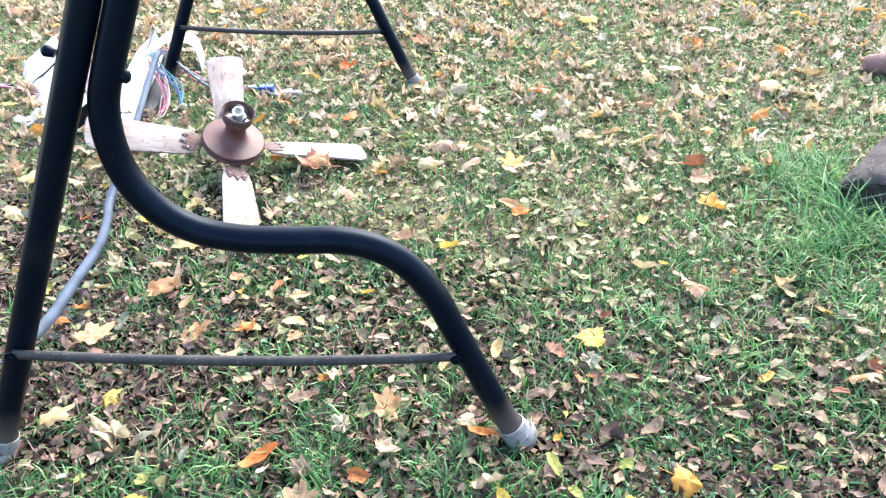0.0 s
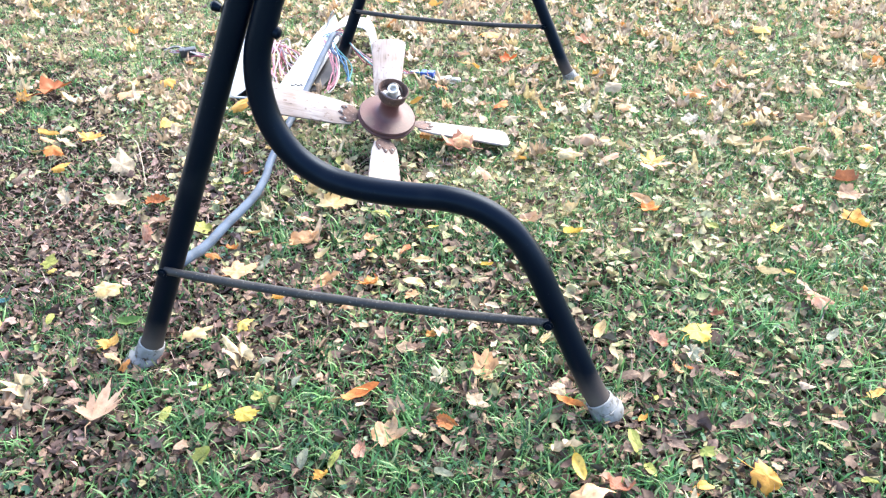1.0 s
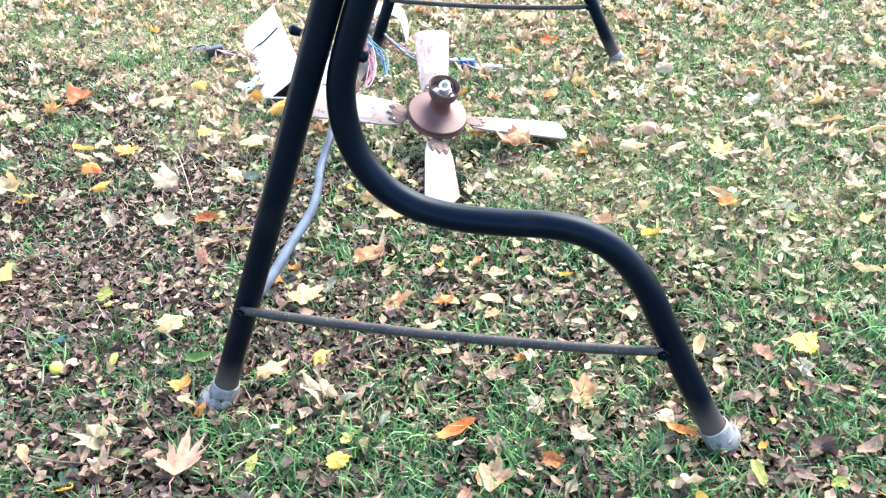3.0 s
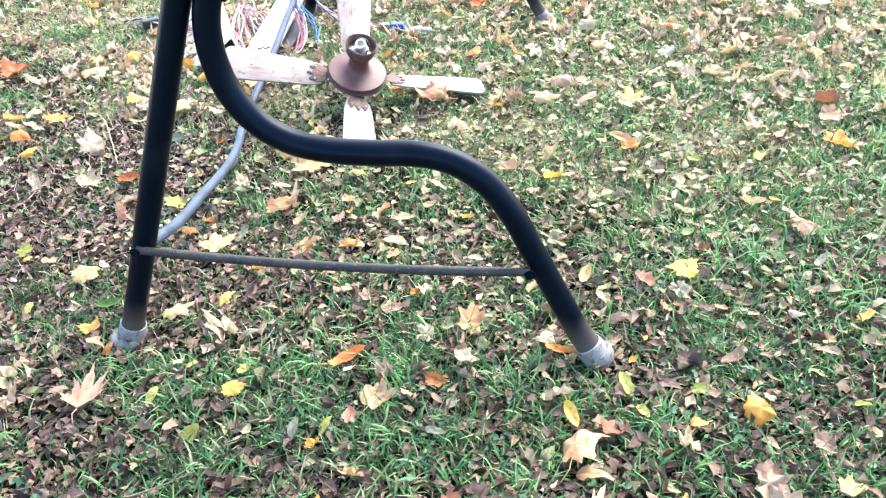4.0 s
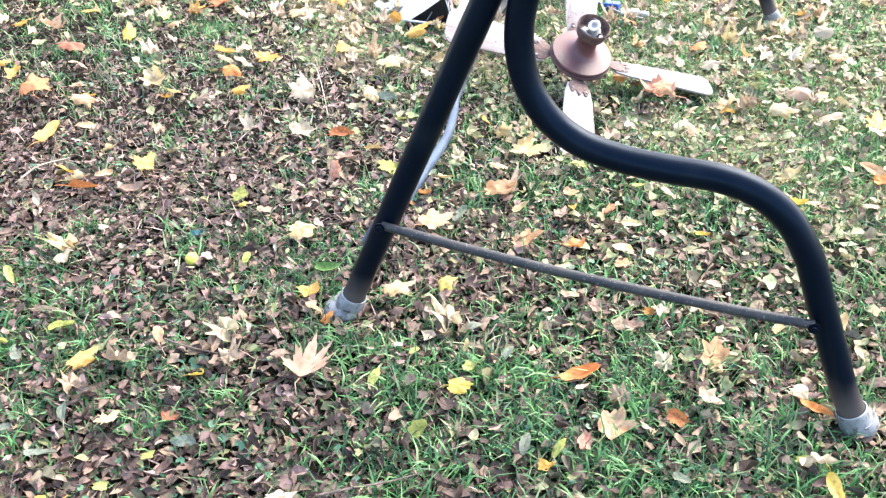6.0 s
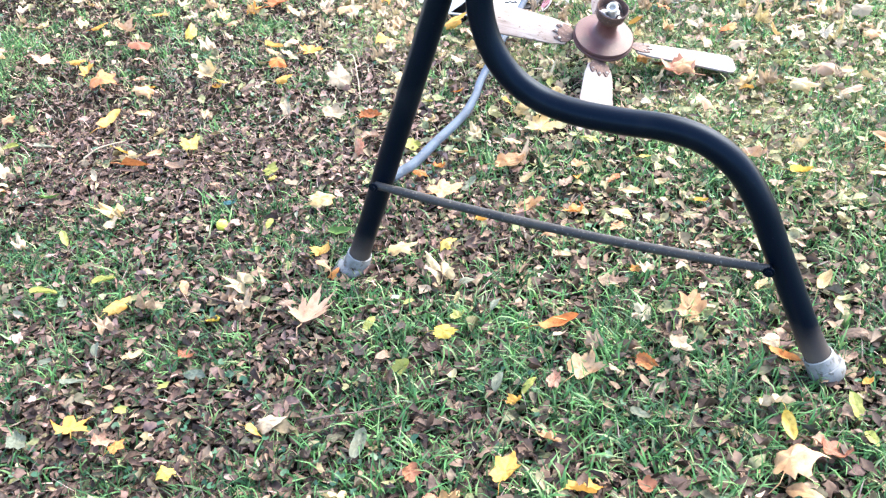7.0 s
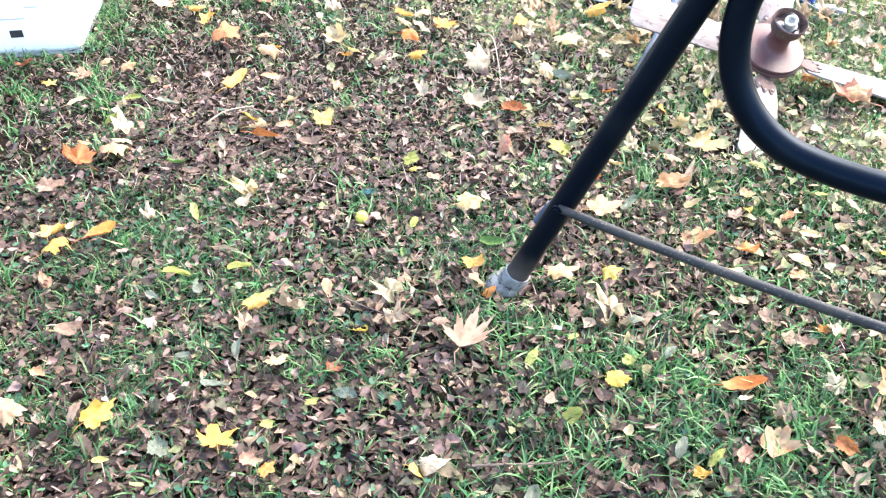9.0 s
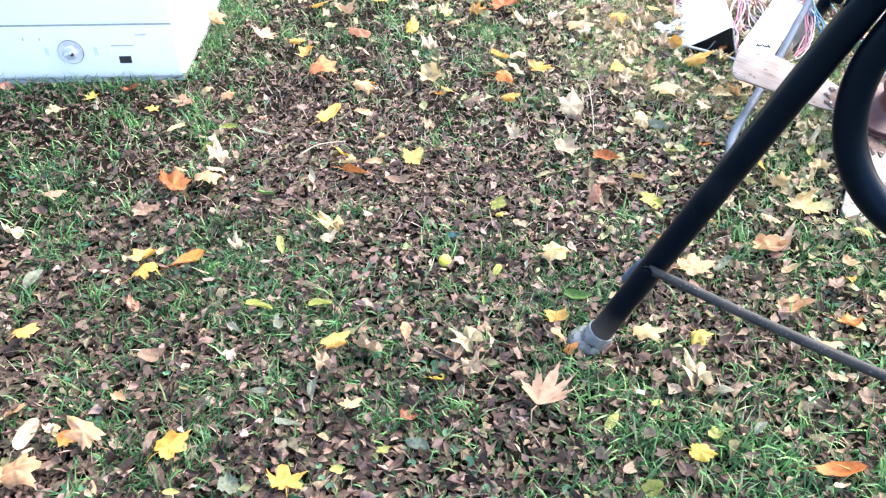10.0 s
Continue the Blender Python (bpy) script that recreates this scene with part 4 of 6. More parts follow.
def leaf_mesh(kind, seed, mat):
    """A dry leaf one unit across, tip along +x: ribs, ripples, and edges rolled over along straight lines."""
    r = random.Random(seed)
    rim = leaf_outline(kind, r)
    crisp = {"maple": 0.6, "closed": 0.35, "blunt": 1.0, "torn": 1.2, "oval": 0.8}[kind]
    curl, fold, twist = r.uniform(0.0, 0.75) * crisp, r.uniform(0.1, 0.6) * crisp, r.uniform(-0.4, 0.4)
    if kind == "oval":
        curl, fold, twist = r.uniform(-0.8, 1.3), r.uniform(0.3, 1.6), r.uniform(-1.2, 1.2)
    wave = r.uniform(0, 6)
    rolls = [(r.uniform(0, 6.28), r.uniform(0.08, 0.3), r.uniform(0.12, 0.3), r.choice((1, 1, 1, -0.35))) for _ in range({"maple": 1, "closed": 0, "blunt": 3, "torn": 3, "oval": 1}[kind])]
    ribs = (0.0,) if kind == "oval" else (0.0, 1.1, -1.1, 2.15, -2.15)

    def lift(x, y):
        d, a = math.hypot(x, y), math.atan2(y, x)
        z = curl * d * d * 0.7 + fold * abs(y) * 0.4 + twist * x * y + 0.09 * math.sin(5 * a + wave) * d
        near = min(abs(math.atan2(math.sin(a - b), math.cos(a - b))) for b in ribs)
        z -= 0.05 * d * max(0.0, 1 - near / 0.3)
        for way, start, radius, side in rolls:
            cx, cy = math.cos(way), math.sin(way)
            over = x * cx + y * cy - start
            if over > 0:
                turn = min(over / radius, 2.3)
                go = radius * math.sin(turn) + (over - turn * radius) * math.cos(turn) - over
                x, y, z = x + go * cx, y + go * cy, z + side * (radius * (1 - math.cos(turn)) + (over - turn * radius) * math.sin(turn)) * 0.75
        return Vector((x, y, z))
    steps = (0.25, 0.5, 0.75, 1.0)
    grid = [[lift(x * q, y * q) for x, y in rim] for q in steps]
    every = [p for ring in grid for p in ring]
    lo = Vector([min(p[i] for p in every) for i in range(3)])
    hi = Vector([max(p[i] for p in every) for i in range(3)])
    mid, span = (lo + hi) / 2, max(hi.x - lo.x, hi.y - lo.y)
    mid.z = lo.z * 0.6
    fit_in = lambda p: (p - mid) / span
    bm = bmesh.new()
    heart = bm.verts.new(fit_in(lift(0, 0)))
    rings = [[bm.verts.new(fit_in(p)) for p in ring] for ring in grid]
    n = len(rim)
    for k in range(n):
        j = (k + 1) % n
        bm.faces.new((heart, rings[0][k], rings[0][j]))
        for q in range(len(steps) - 1):
            bm.faces.new((rings[q][k], rings[q + 1][k], rings[q + 1][j], rings[q][j]))
    root = rim[0] if kind not in ("maple", "closed") else (-0.12, 0)
    stalk = [lift(root[0] * 0.8, 0), lift(root[0], 0) + Vector((-0.14, 0.02, 0.03)), lift(root[0], 0) + Vector((-0.38, r.uniform(-0.15, 0.15), -0.01))]
    sweep([fit_in(p) for p in stalk], 0.013, 3, bm)
    me = bpy.data.meshes.new("fallen_leaf")
    bm.to_mesh(me)
    bm.free()
    me.materials.append(mat)
    for p in me.polygons:
        p.use_smooth = True
    return me


LOOKS = {"peach": "peach-coloured dry maple leaf on the lawn", "pale": "pale bleached dry leaf on the lawn", "pink": "pinkish tan dry leaf on the lawn", "orange": "orange autumn leaf on the lawn",
         "yellow": "bright yellow autumn leaf on the lawn", "cream": "cream-coloured fallen leaf on the lawn", "gold": "golden yellow maple leaf on the lawn", "rust": "rust-brown dry leaf on the lawn",
         "red": "red-orange autumn leaf on the lawn", "grey": "grey-green leaf underside on the lawn", "lime": "yellow-green fallen leaf on the lawn", "brown": "dark brown dry leaf on the lawn",
         "green": "green fallen leaf on the lawn", "tan": "tan curled dry leaf on the lawn", "shell": "pale shell-pink dry maple leaf on the lawn", "amber": "amber-brown crisp maple leaf on the lawn"}
KINDS = {"m": "maple", "c": "closed", "b": "blunt", "o": "oval", "t": "torn"}
shapes, distant = {}, []
leaf_rng = random.Random(21)


def lay_leaf(x, y, size, turn, kind, colour, lift=0.0):
    key = (kind, colour, leaf_rng.randrange(3))
    upright = 1.0 if y < 0.75 else 1.2
    # crisp leaves lie on their rim as often as on their back
    over = kind in "bt" and leaf_rng.random() < (0.35 if y < 0.75 else 0.6)
    if key not in shapes:
        shapes[key] = leaf_mesh(KINDS[kind], 7 * len(shapes) + 3, LEAF[colour])
    tilt, s = 4 if size > 0.1 else {"m": 9, "c": 9, "b": 15, "o": 18, "t": 20}[kind], size * upright ** 0.25 * {"m": 1.1, "c": 1.0, "b": 1.02, "o": 1.0, "t": 1.0}[kind]
    m = Matrix.Translation((x, y, hump(x, y) + (0.036 if size > 0.085 or y > 0.9 else 0.03) + lift + (0.2 * s if over else 0.0) + leaf_rng.uniform(0, 0.006))) @ pose(0, 0, 0, upright * leaf_rng.gauss(0, tilt), upright * leaf_rng.gauss(0, tilt), turn + leaf_rng.gauss(0, 12)) @ Matrix.Diagonal((s, s * (leaf_rng.uniform(0.6, 0.88) if kind in "bt" else leaf_rng.uniform(0.6, 0.85) if kind == "o" else leaf_rng.uniform(0.85, 1.0)), s * (-0.75 if over else upright), 1))
    if (y > 1.3 or size < 0.036) and not lift:
        distant.append((shapes[key], m))
        return
    ob = new("fallen_leaf", shapes[key])
    ob.matrix_world = m
    tagged(ob, LOOKS[colour], "leaf", "fallen leaves")


def lay_leaves(kind, colour, rows):
    """Rows of x, y, size and the turn of the tip."""
    for x, y, size, turn in rows:
        lay_leaf(x, y, size, turn, kind, colour)


lay_leaves("c", "shell", ((0.012, -0.16, 0.132, 78),))
lay_leaves("b", "peach", ((1, -0.24, 0.1, 80),))
lay_leaves("b", "pink", ((-1.36, -0.34, 0.06, 38), (-0.85, -0.49, 0.054, 145), (1.54, 0.52, 0.081, 6), (-0.16, -0.63, 0.046, 48), (0.46, -0.53, 0.034, 249),))
lay_leaves("b", "gold", ((-1.78, 1.09, 0.071, 38), (-1.63, 1.28, 0.064, 36), (-1.6, 0.78, 0.06, 38), (-1.52, 0.75, 0.082, 121), (-0.93, 0.74, 0.043, 39), (-0.73, 0.85, 0.061, 39), (-0.92, 0.77, 0.043, 39), (-0.78, 1.68, 0.077, 38), (-0.71, 1.85, 0.064, 38), (-0.56, 1.26, 0.084, 122), (-0.37, 1.47, 0.098, 35), (-0.98, -0.36, 0.076, 125), (-0.92, -0.4, 0.081, 72), (-0.94, -0.68, 0.068, 112), (-0.46, -0.69, 0.078, 96), (-0.41, -0.31, 0.066, 66), (-0.08, 0.03, 0.059, 68), (1.72, 0.98, 0.091, 9), (1.5, 1.68, 0.059, 7), (1.86, 1.52, 0.053, 68), (0.52, -0.27, 0.042, 7), (0.56, -0.42, 0.072, 96), (0.7, -0.41, 0.066, 23), (1.33, -0.12, 0.078, -23),))
lay_leaves("b", "gold", ((0.04, 3.15, 0.083, -2), (0.94, 2.44, 0.044, -3), (0.93, 2.16, 0.041, -3), (1.57, 2.24, 0.095, 54), (3.15, 3.08, 0.08, -2), (3.16, 2.91, 0.089, -2), (-1.3, 2.35, 0.07, 291), (1.32, 3.26, 0.066, 32), (-0.93, 2.92, 0.094, 130),))
lay_leaves("b", "peach", ((-1.15, 0.63, 0.078, 39), (-1.46, 0.33, 0.051, 36), (-1.11, -0.05, 0.092, 127), (-1.25, 1.26, 0.048, 40), (-0.85, 1.52, 0.105, 38), (-0.18, 1.42, 0.096, 72), (0.2, 0.6, 0.06, 38), (-0.76, -0.82, 0.062, 36), (-0.62, -0.9, 0.079, 63), (-0.61, -0.78, 0.091, 160), (0.09, 0.38, 0.111, 63), (0.2, 0.55, 0.098, 38), (0.32, 0.38, 0.082, 37), (0.55, 0.36, 0.047, 10), (1.58, 1.82, 0.122, 72),))
lay_leaves("b", "peach", ((1.54, 1.54, 0.085, 8), (1.94, 1.9, 0.088, 68), (1.05, 1.76, 0.065, 49), (0.61, -0.14, 0.073, 73), (0.61, -0.33, 0.05, -14), (0.76, 0.12, 0.078, 83), (1.79, 0.17, 0.078, -21), (2.76, 2.52, 0.068, 60), (-0.1, -0.81, 0.077, 253), (0.14, -0.7, 0.048, 230),))
lay_leaves("t", "rust", ((-1.46, 0.96, 0.101, 38), (1.74, 1.24, 0.089, 25), (1.29, 0.43, 0.038, 5), (0.79, -0.37, 0.034, 16), (0.85, 2.61, 0.091, -3), (1.84, 0.21, 0.048, 0),))
lay_leaves("b", "yellow", ((-1.35, 1.13, 0.081, 115), (-0.75, 0.38, 0.098, 111), (-0.4, 0.29, 0.027, 38), (-0.18, -0.27, 0.042, 41), (0.19, 0.15, 0.064, -54), (0.32, -0.14, 0.052, 34), (1.49, 0.9, 0.052, 51), (1.24, 0.34, 0.085, 35), (1.69, 2.92, 0.13, -3), (0.01, -0.65, 0.048, 194), (2.61, 3.21, 0.066, 107),))
lay_leaves("b", "amber", ((-1.35, 0.65, 0.14, 137), (-1.17, -0.12, 0.127, 140), (-0.32, 0.71, 0.072, 39), (0.72, -0.08, 0.045, 6), (0.43, 1.31, 0.038, 0),))
lay_leaves("o", "gold", ((-1.16, 0.67, 0.038, 37), (-1.1, 0.42, 0.103, 79), (-0.94, 1.1, 0.068, 35), (0.05, 0.92, 0.045, 39), (0.23, 0.28, 0.059, -48), (0.39, 0.55, 0.048, -63), (0.72, 1.21, 0.044, 8), (0.1, -0.51, 0.05, 51), (1.22, -0.15, 0.045, 32), (1.18, -0.33, 0.026, 77), (0.27, 1.66, 0.058, -4), (0.4, 2.16, 0.074, -3), (-0.06, 1.44, 0.083, 0), (0.96, 2.14, 0.044, 85), (2.79, 3.02, 0.076, -2), (2.16, 1.35, 0.06, 57), (1.59, 0.18, 0.047, 24), (1.82, 0.42, 0.036, 0),))
lay_leaves("b", "cream", ((-1.04, 0.82, 0.109, 164), (-0.9, 0.42, 0.051, 39), (-0.88, 0.26, 0.067, 39), (-1.54, 0.31, 0.049, 39), (-0.37, 1.2, 0.105, 111), (-0.2, 0.67, 0.064, 35), (-0.13, 0.74, 0.061, 77), (0.18, 1.01, 0.064, 39), (0.12, 0.87, 0.067, 35), (-0.2, 0.23, 0.076, 55), (0.1, 0.1, 0.079, 37), (0.72, 1.26, 0.086, 81), (0.88, 1.26, 0.089, 4), (1.1, 0.81, 0.044, 9), (1.44, 1.5, 0.091, 8), (1.62, 1.44, 0.097, 4), (1.79, 2.06, 0.075, 3), (0.89, 0.25, 0.041, 27), (1.45, -0.28, 0.068, 36), (0.71, 2.3, 0.068, 0), (1.11, 2.62, 0.064, 0), (1.24, 2.67, 0.074, -3), (1.35, 2.72, 0.056, -3), (1.29, 2.55, 0.054, -3),))
lay_leaves("b", "cream", ((2.34, 1.74, 0.08, -3), (1.76, 0.53, 0.078, 13),))
lay_leaves("o", "peach", ((-1.04, 0.5, 0.065, 36), (-0.83, 0.3, 0.054, 39), (-0.32, -0.19, 0.049, 135), (-0.05, -0.02, 0.046, -6), (1.11, 0.98, 0.076, 4), (0.73, -0.13, 0.029, -18), (1.3, 0.2, 0.036, 35), (1.03, -0.3, 0.075, -23), (2.25, 1.34, 0.05, -4),))
lay_leaves("o", "yellow", ((-0.93, 0.28, 0.049, 35), (0.53, 0.71, 0.032, 9), (0.92, 0.75, 0.058, 42), (1.49, 0.66, 0.032, -34), (0.71, 0.54, 0.035, 10), (0.99, -0.15, 0.055, -75),))
lay_leaves("o", "amber", ((-0.82, 0.22, 0.098, 55), (0.48, 0.58, 0.049, 78),))
lay_leaves("m", "yellow", ((-1.8, 0.07, 0.045, 132), (-1.56, 0.12, 0.044, 36),))
lay_leaves("b", "rust", ((-1.72, 0.16, 0.09, 148), (-0.17, -0.38, 0.04, 41), (1.06, -0.18, 0.059, 14), (0.41, -0.49, 0.044, 241),))
lay_leaves("m", "pink", ((-1.55, 0.22, 0.07, 140),))
lay_leaves("o", "cream", ((-1.41, 0.09, 0.07, 78), (-0.41, 0.52, 0.047, 35), (0.23, 0.97, 0.051, 38), (-0.95, -0.33, 0.048, 139), (0.27, 0.51, 0.055, 52), (0.47, 0.21, 0.034, 36), (0.04, 0.58, 0.044, 5), (0.54, 0.42, 0.073, 42), (0.54, 0.53, 0.06, 10), (0.99, 1.42, 0.058, 47), (1.25, 1.39, 0.053, 8), (1.43, 0.64, 0.077, -51), (1.05, 1.39, 0.053, 4), (0.6, 0.6, 0.036, 5), (1.01, 0.3, 0.071, 48), (0.74, 1.7, 0.057, 0), (1.98, 2.15, 0.068, 0), (2.49, 2.1, 0.106, -3),))
lay_leaves("o", "lime", ((-1.3, 0.19, 0.059, 36), (-1.25, 0.08, 0.062, 78), (0.13, 1.1, 0.044, 94), (0.36, 0.76, 0.063, 38), (-0.62, -0.33, 0.06, 37), (-0.52, -0.24, 0.055, 37), (-0.38, -0.76, 0.029, 36), (0.15, -0.16, 0.045, 90), (0.2, -0.07, 0.033, 95), (-0.28, 0.1, 0.042, 98), (1.31, 0.88, 0.045, 9), (0.53, -0.22, 0.046, 95), (1.13, 0.08, 0.04, 69), (1.09, -0.06, 0.053, -53), (1.52, -0.08, 0.04, 14), (1.12, -0.13, 0.042, -73), (-0.76, -0.13, 0.05, 333),))
lay_leaves("t", "pink", ((-1.26, 0.29, 0.024, 39), (-2.08, -0.06, 0.042, 39), (-0.88, 1.14, 0.056, 101), (-0.25, 0.51, 0.057, 117), (-0.81, -0.32, 0.027, 34), (-0.23, -0.53, 0.018, 36), (0.11, 0.31, 0.034, 5), (0.61, 0.7, 0.048, 9), (1.56, 1.02, 0.048, 9), (0.57, -0.19, 0.037, 95), (1.14, 0.3, 0.054, 6),))
lay_leaves("o", "grey", ((-1.19, 0.22, 0.058, 39), (-0.29, 0.98, 0.06, 36), (-0.55, -0.34, 0.052, 129), (-0.44, -0.5, 0.031, 36), (-0.36, -0.43, 0.057, 129), (-0.33, -0.53, 0.055, 36), (-0.61, -0.41, 0.044, -9), (-0.11, -0.42, 0.046, 13), (-1.1, -0.57, 0.065, 95), (0.13, 0.43, 0.053, 74), (0.29, 0.04, 0.04, 73), (0.38, -0.01, 0.039, 68), (-0.24, 0.16, 0.028, 114), (0.29, -0.46, 0.063, 119), (0.47, -0.23, 0.046, 84), (0.74, -0.22, 0.047, 36), (1.84, 0.25, 0.056, 40), (1.55, 0.4, 0.051, 47),))
lay_leaves("t", "peach", ((-1.21, -0.06, 0.044, 42), (-0.9, 1.04, 0.053, 37), (0.16, 0.68, 0.057, 31), (-0.64, -0.68, 0.04, -9), (0.37, 0.62, 0.045, 37), (0.41, 0.28, 0.061, 37), (1.18, 0.19, 0.048, 83), (0.82, -0.37, 0.017, 7), (0.26, 3.15, 0.114, -2), (-1.19, 3.18, 0.136, 0), (1.45, 2.08, 0.073, -3), (1.5, 0.11, 0.034, 0),))
lay_leaves("t", "cream", ((-1.14, -0, 0.06, 38), (-0.51, 1.25, 0.053, 37), (0.96, 0.77, 0.038, 5), (1.42, 1.86, 0.062, 4), (1.6, 2.02, 0.057, 3), (0, 2.61, 0.084, -3), (2.2, 1.72, 0.063, 0), (2.51, 2.94, 0.084, 0), (1.88, 0.64, 0.05, 36),))
lay_leaves("o", "brown", ((-1.32, -0.41, 0.07, 12), (-0.88, -0.01, 0.055, 72), (-0.48, -0.78, 0.056, 67), (1.22, 0.18, 0.042, 68), (0.23, -0.6, 0.039, 14),))
lay_leaves("o", "green", ((-0.94, -0, 0.056, 38), (-0.08, 0.12, 0.063, 45), (-0.24, -0.01, 0.032, 125),))
lay_leaves("o", "pale", ((-0.91, 0.14, 0.052, 122), (-0.69, -0.84, 0.08, 111), (-0.65, -0.86, 0.033, 122), (-0.58, -0.21, 0.054, 15), (0.54, -0.06, 0.034, 40), (0.75, 0.35, 0.041, 11), (0.81, 0.13, 0.035, 24), (0.72, 0.25, 0.044, 99),))
lay_leaves("o", "tan", ((-0.71, 0.26, 0.072, 39), (-0.53, 0.2, 0.049, 82), (-0.65, 0.51, 0.047, 137), (-0.68, -0.57, 0.055, 49), (-0.5, -0.71, 0.058, 103), (-0.22, -0.5, 0.026, 108), (0.23, -0.25, 0.051, 90), (-0.31, 0.02, 0.033, 123), (1.46, 0.5, 0.043, 39), (1.08, 0.15, 0.05, 34), (1.13, -0.34, 0.046, -30), (0.86, -0.38, 0.034, 7), (1.31, 0.04, 0.057, 6), (1.31, 1.13, 0.066, 36), (1.63, 0.23, 0.045, 23), (1.49, 0.07, 0.051, 0), (1.37, 0.05, 0.029, 0),))
lay_leaves("t", "tan", ((-1.13, -0.24, 0.065, 56), (-0.81, 0.75, 0.067, 37), (-0.81, -0.52, 0.031, 37), (-0.63, -0.52, 0.037, 36), (0.37, 0.52, 0.048, 37), (0.52, 0.19, 0.055, 36), (0.45, 0.2, 0.038, 41), (-0.15, -0.15, 0.034, 103), (-0.05, -0.17, 0.038, 66), (0.22, -0.15, 0.037, 36), (1.52, 0.58, 0.06, -63), (0.87, 0.68, 0.042, 9), (0.6, 0.15, 0.051, 11), (0.67, -0.12, 0.03, 6), (1.43, -0.18, 0.053, 8), (1.77, 0.22, 0.061, -6),))
lay_leaves("m", "gold", ((-1.26, 1.43, 0.065, 38), (-0.77, 1.1, 0.082, 40), (-0.24, -0.62, 0.074, 139), (1.15, 1.3, 0.081, 88),))
lay_leaves("t", "amber", ((-1.2, 1.54, 0.132, 63), (-0.35, 1.64, 0.037, 38),))
lay_leaves("b", "orange", ((-0.82, 0.95, 0.077, 37), (0.43, 0.39, 0.064, 0), (0.01, 0.49, 0.042, 9), (-0.01, 0.43, 0.047, 9), (1.14, 0.93, 0.069, 9), (1.66, 0.61, 0.021, 10), (0.63, 0.21, 0.031, 11), (0.38, 1.32, 0.051, -4), (0.42, 2.6, 0.123, 65), (2.48, 2.39, 0.075, 0), (2.11, 1.66, 0.084, 0), (-0.12, -0.63, 0.04, 68),))
lay_leaves("m", "cream", ((-0.21, 1.3, 0.063, 37), (-0.27, -0.42, 0.053, 90),))
lay_leaves("m", "pale", ())
lay_leaves("b", "pale", ((-0.61, 0.68, 0.064, 123), (-0.43, 0.68, 0.087, 36), (1.62, 1.3, 0.06, 8), (0.77, -0.01, 0.058, 21),))
lay_leaves("b", "tan", ((-0.25, 0.6, 0.079, 38), (-0.59, -0.85, 0.057, 40), (0.96, 0.46, 0.048, 10), (1.07, 0.07, 0.045, 69), (1.32, -0.26, 0.061, 37),))
lay_leaves("b", "lime", ((-0.13, 0.59, 0.077, 35),))
lay_leaves("t", "pale", ((1.01, 1.98, 0.079, 6), (0.93, 0.06, 0.045, 11),))
lay_leaves("t", "lime", ((-0.19, 0.86, 0.034, 36), (-0.43, 0.33, 0.049, 35), (-0.15, -0.47, 0.028, 40), (-0.19, -0.55, 0.028, 36), (0.32, -0.08, 0.034, 40), (0.28, -0.26, 0.042, 30), (1.23, -0.06, 0.035, 7), (0.94, -0.1, 0.03, 7),))
lay_leaves("o", "orange", ((-0.86, -0.32, 0.087, 79), (-0.12, 0.94, 0.037, 4), (1.38, 1.87, 0.058, 85), (1.21, 0.2, 0.024, 6), (0.96, 0.03, 0.063, -6), (1.04, 2.87, 0.06, 87),))
lay_leaves("t", "orange", ((-0.62, -0.8, 0.047, 122), (-0.01, -0.04, 0.036, 36), (0.59, 1.68, 0.071, 86), (1.2, -0.17, 0.022, 14), (0.33, 1.83, 0.068, -3), (-0.1, 2.74, 0.096, -3), (1.55, 2.87, 0.039, -3), (2.01, 1.51, 0.043, -4), (2.13, 2.52, 0.056, 0),))
lay_leaves("b", "grey", ((-0.32, -0.69, 0.044, 139), (1.22, 0.25, 0.05, 83),))
lay_leaves("t", "brown", ((0.23, 0.02, 0.045, 113), (0.31, -0.19, 0.043, 8), (0.12, 0.03, 0.035, 6), (1.27, 0.19, 0.048, 6), (0.89, -0.34, 0.037, 63), (1.17, -0.05, 0.062, 7), (1.21, 0.03, 0.053, 34), (1.68, 0.37, 0.068, -5), (1.32, 0.27, 0.044, -5),))
lay_leaves("t", "gold", ((1.11, 0.01, 0.025, 13), (-0.5, 1.59, 0.061, -4), (0.79, 2.77, 0.066, -3), (-0.19, 3.13, 0.084, -2), (1.44, 2.38, 0.07, -3), (2.16, 2.22, 0.053, 0),))
lay_leaves("b", "brown", ((0.89, -0.19, 0.036, 7),))
lay_leaves("b", "red", ((0.55, 2.28, 0.082, 50),))
lay_leaves("o", "rust", ((1.73, 0.13, 0.043, -18),))
lay_leaves("o", "orange", ((0.53, -0.03, 0.085, 20),))

lay_leaves("m", "shell", ((-1.73, 0.75, 0.095, 136),))
lay_leaves("b", "peach", ((-2, 0.76, 0.078, 38), (1.32, 1.92, 0.094, 7),))
lay_leaves("b", "shell", ((-1.66, 1.1, 0.07, 38), (-1.34, 0.85, 0.084, 144), (-1.24, 0.72, 0.059, 37), (0.63, 1.05, 0.074, 8), (0.92, 1.41, 0.081, 8), (1.01, 1.25, 0.079, 8), (1.18, 1.23, 0.076, 8), (0.79, 0.81, 0.068, 4), (1.73, 1.14, 0.077, 4), (0.83, 1.86, 0.078, 63), (-0.91, 2.42, 0.076, -3),))
lay_leaves("t", "peach", ((1.7, 1.76, 0.061, 8),))
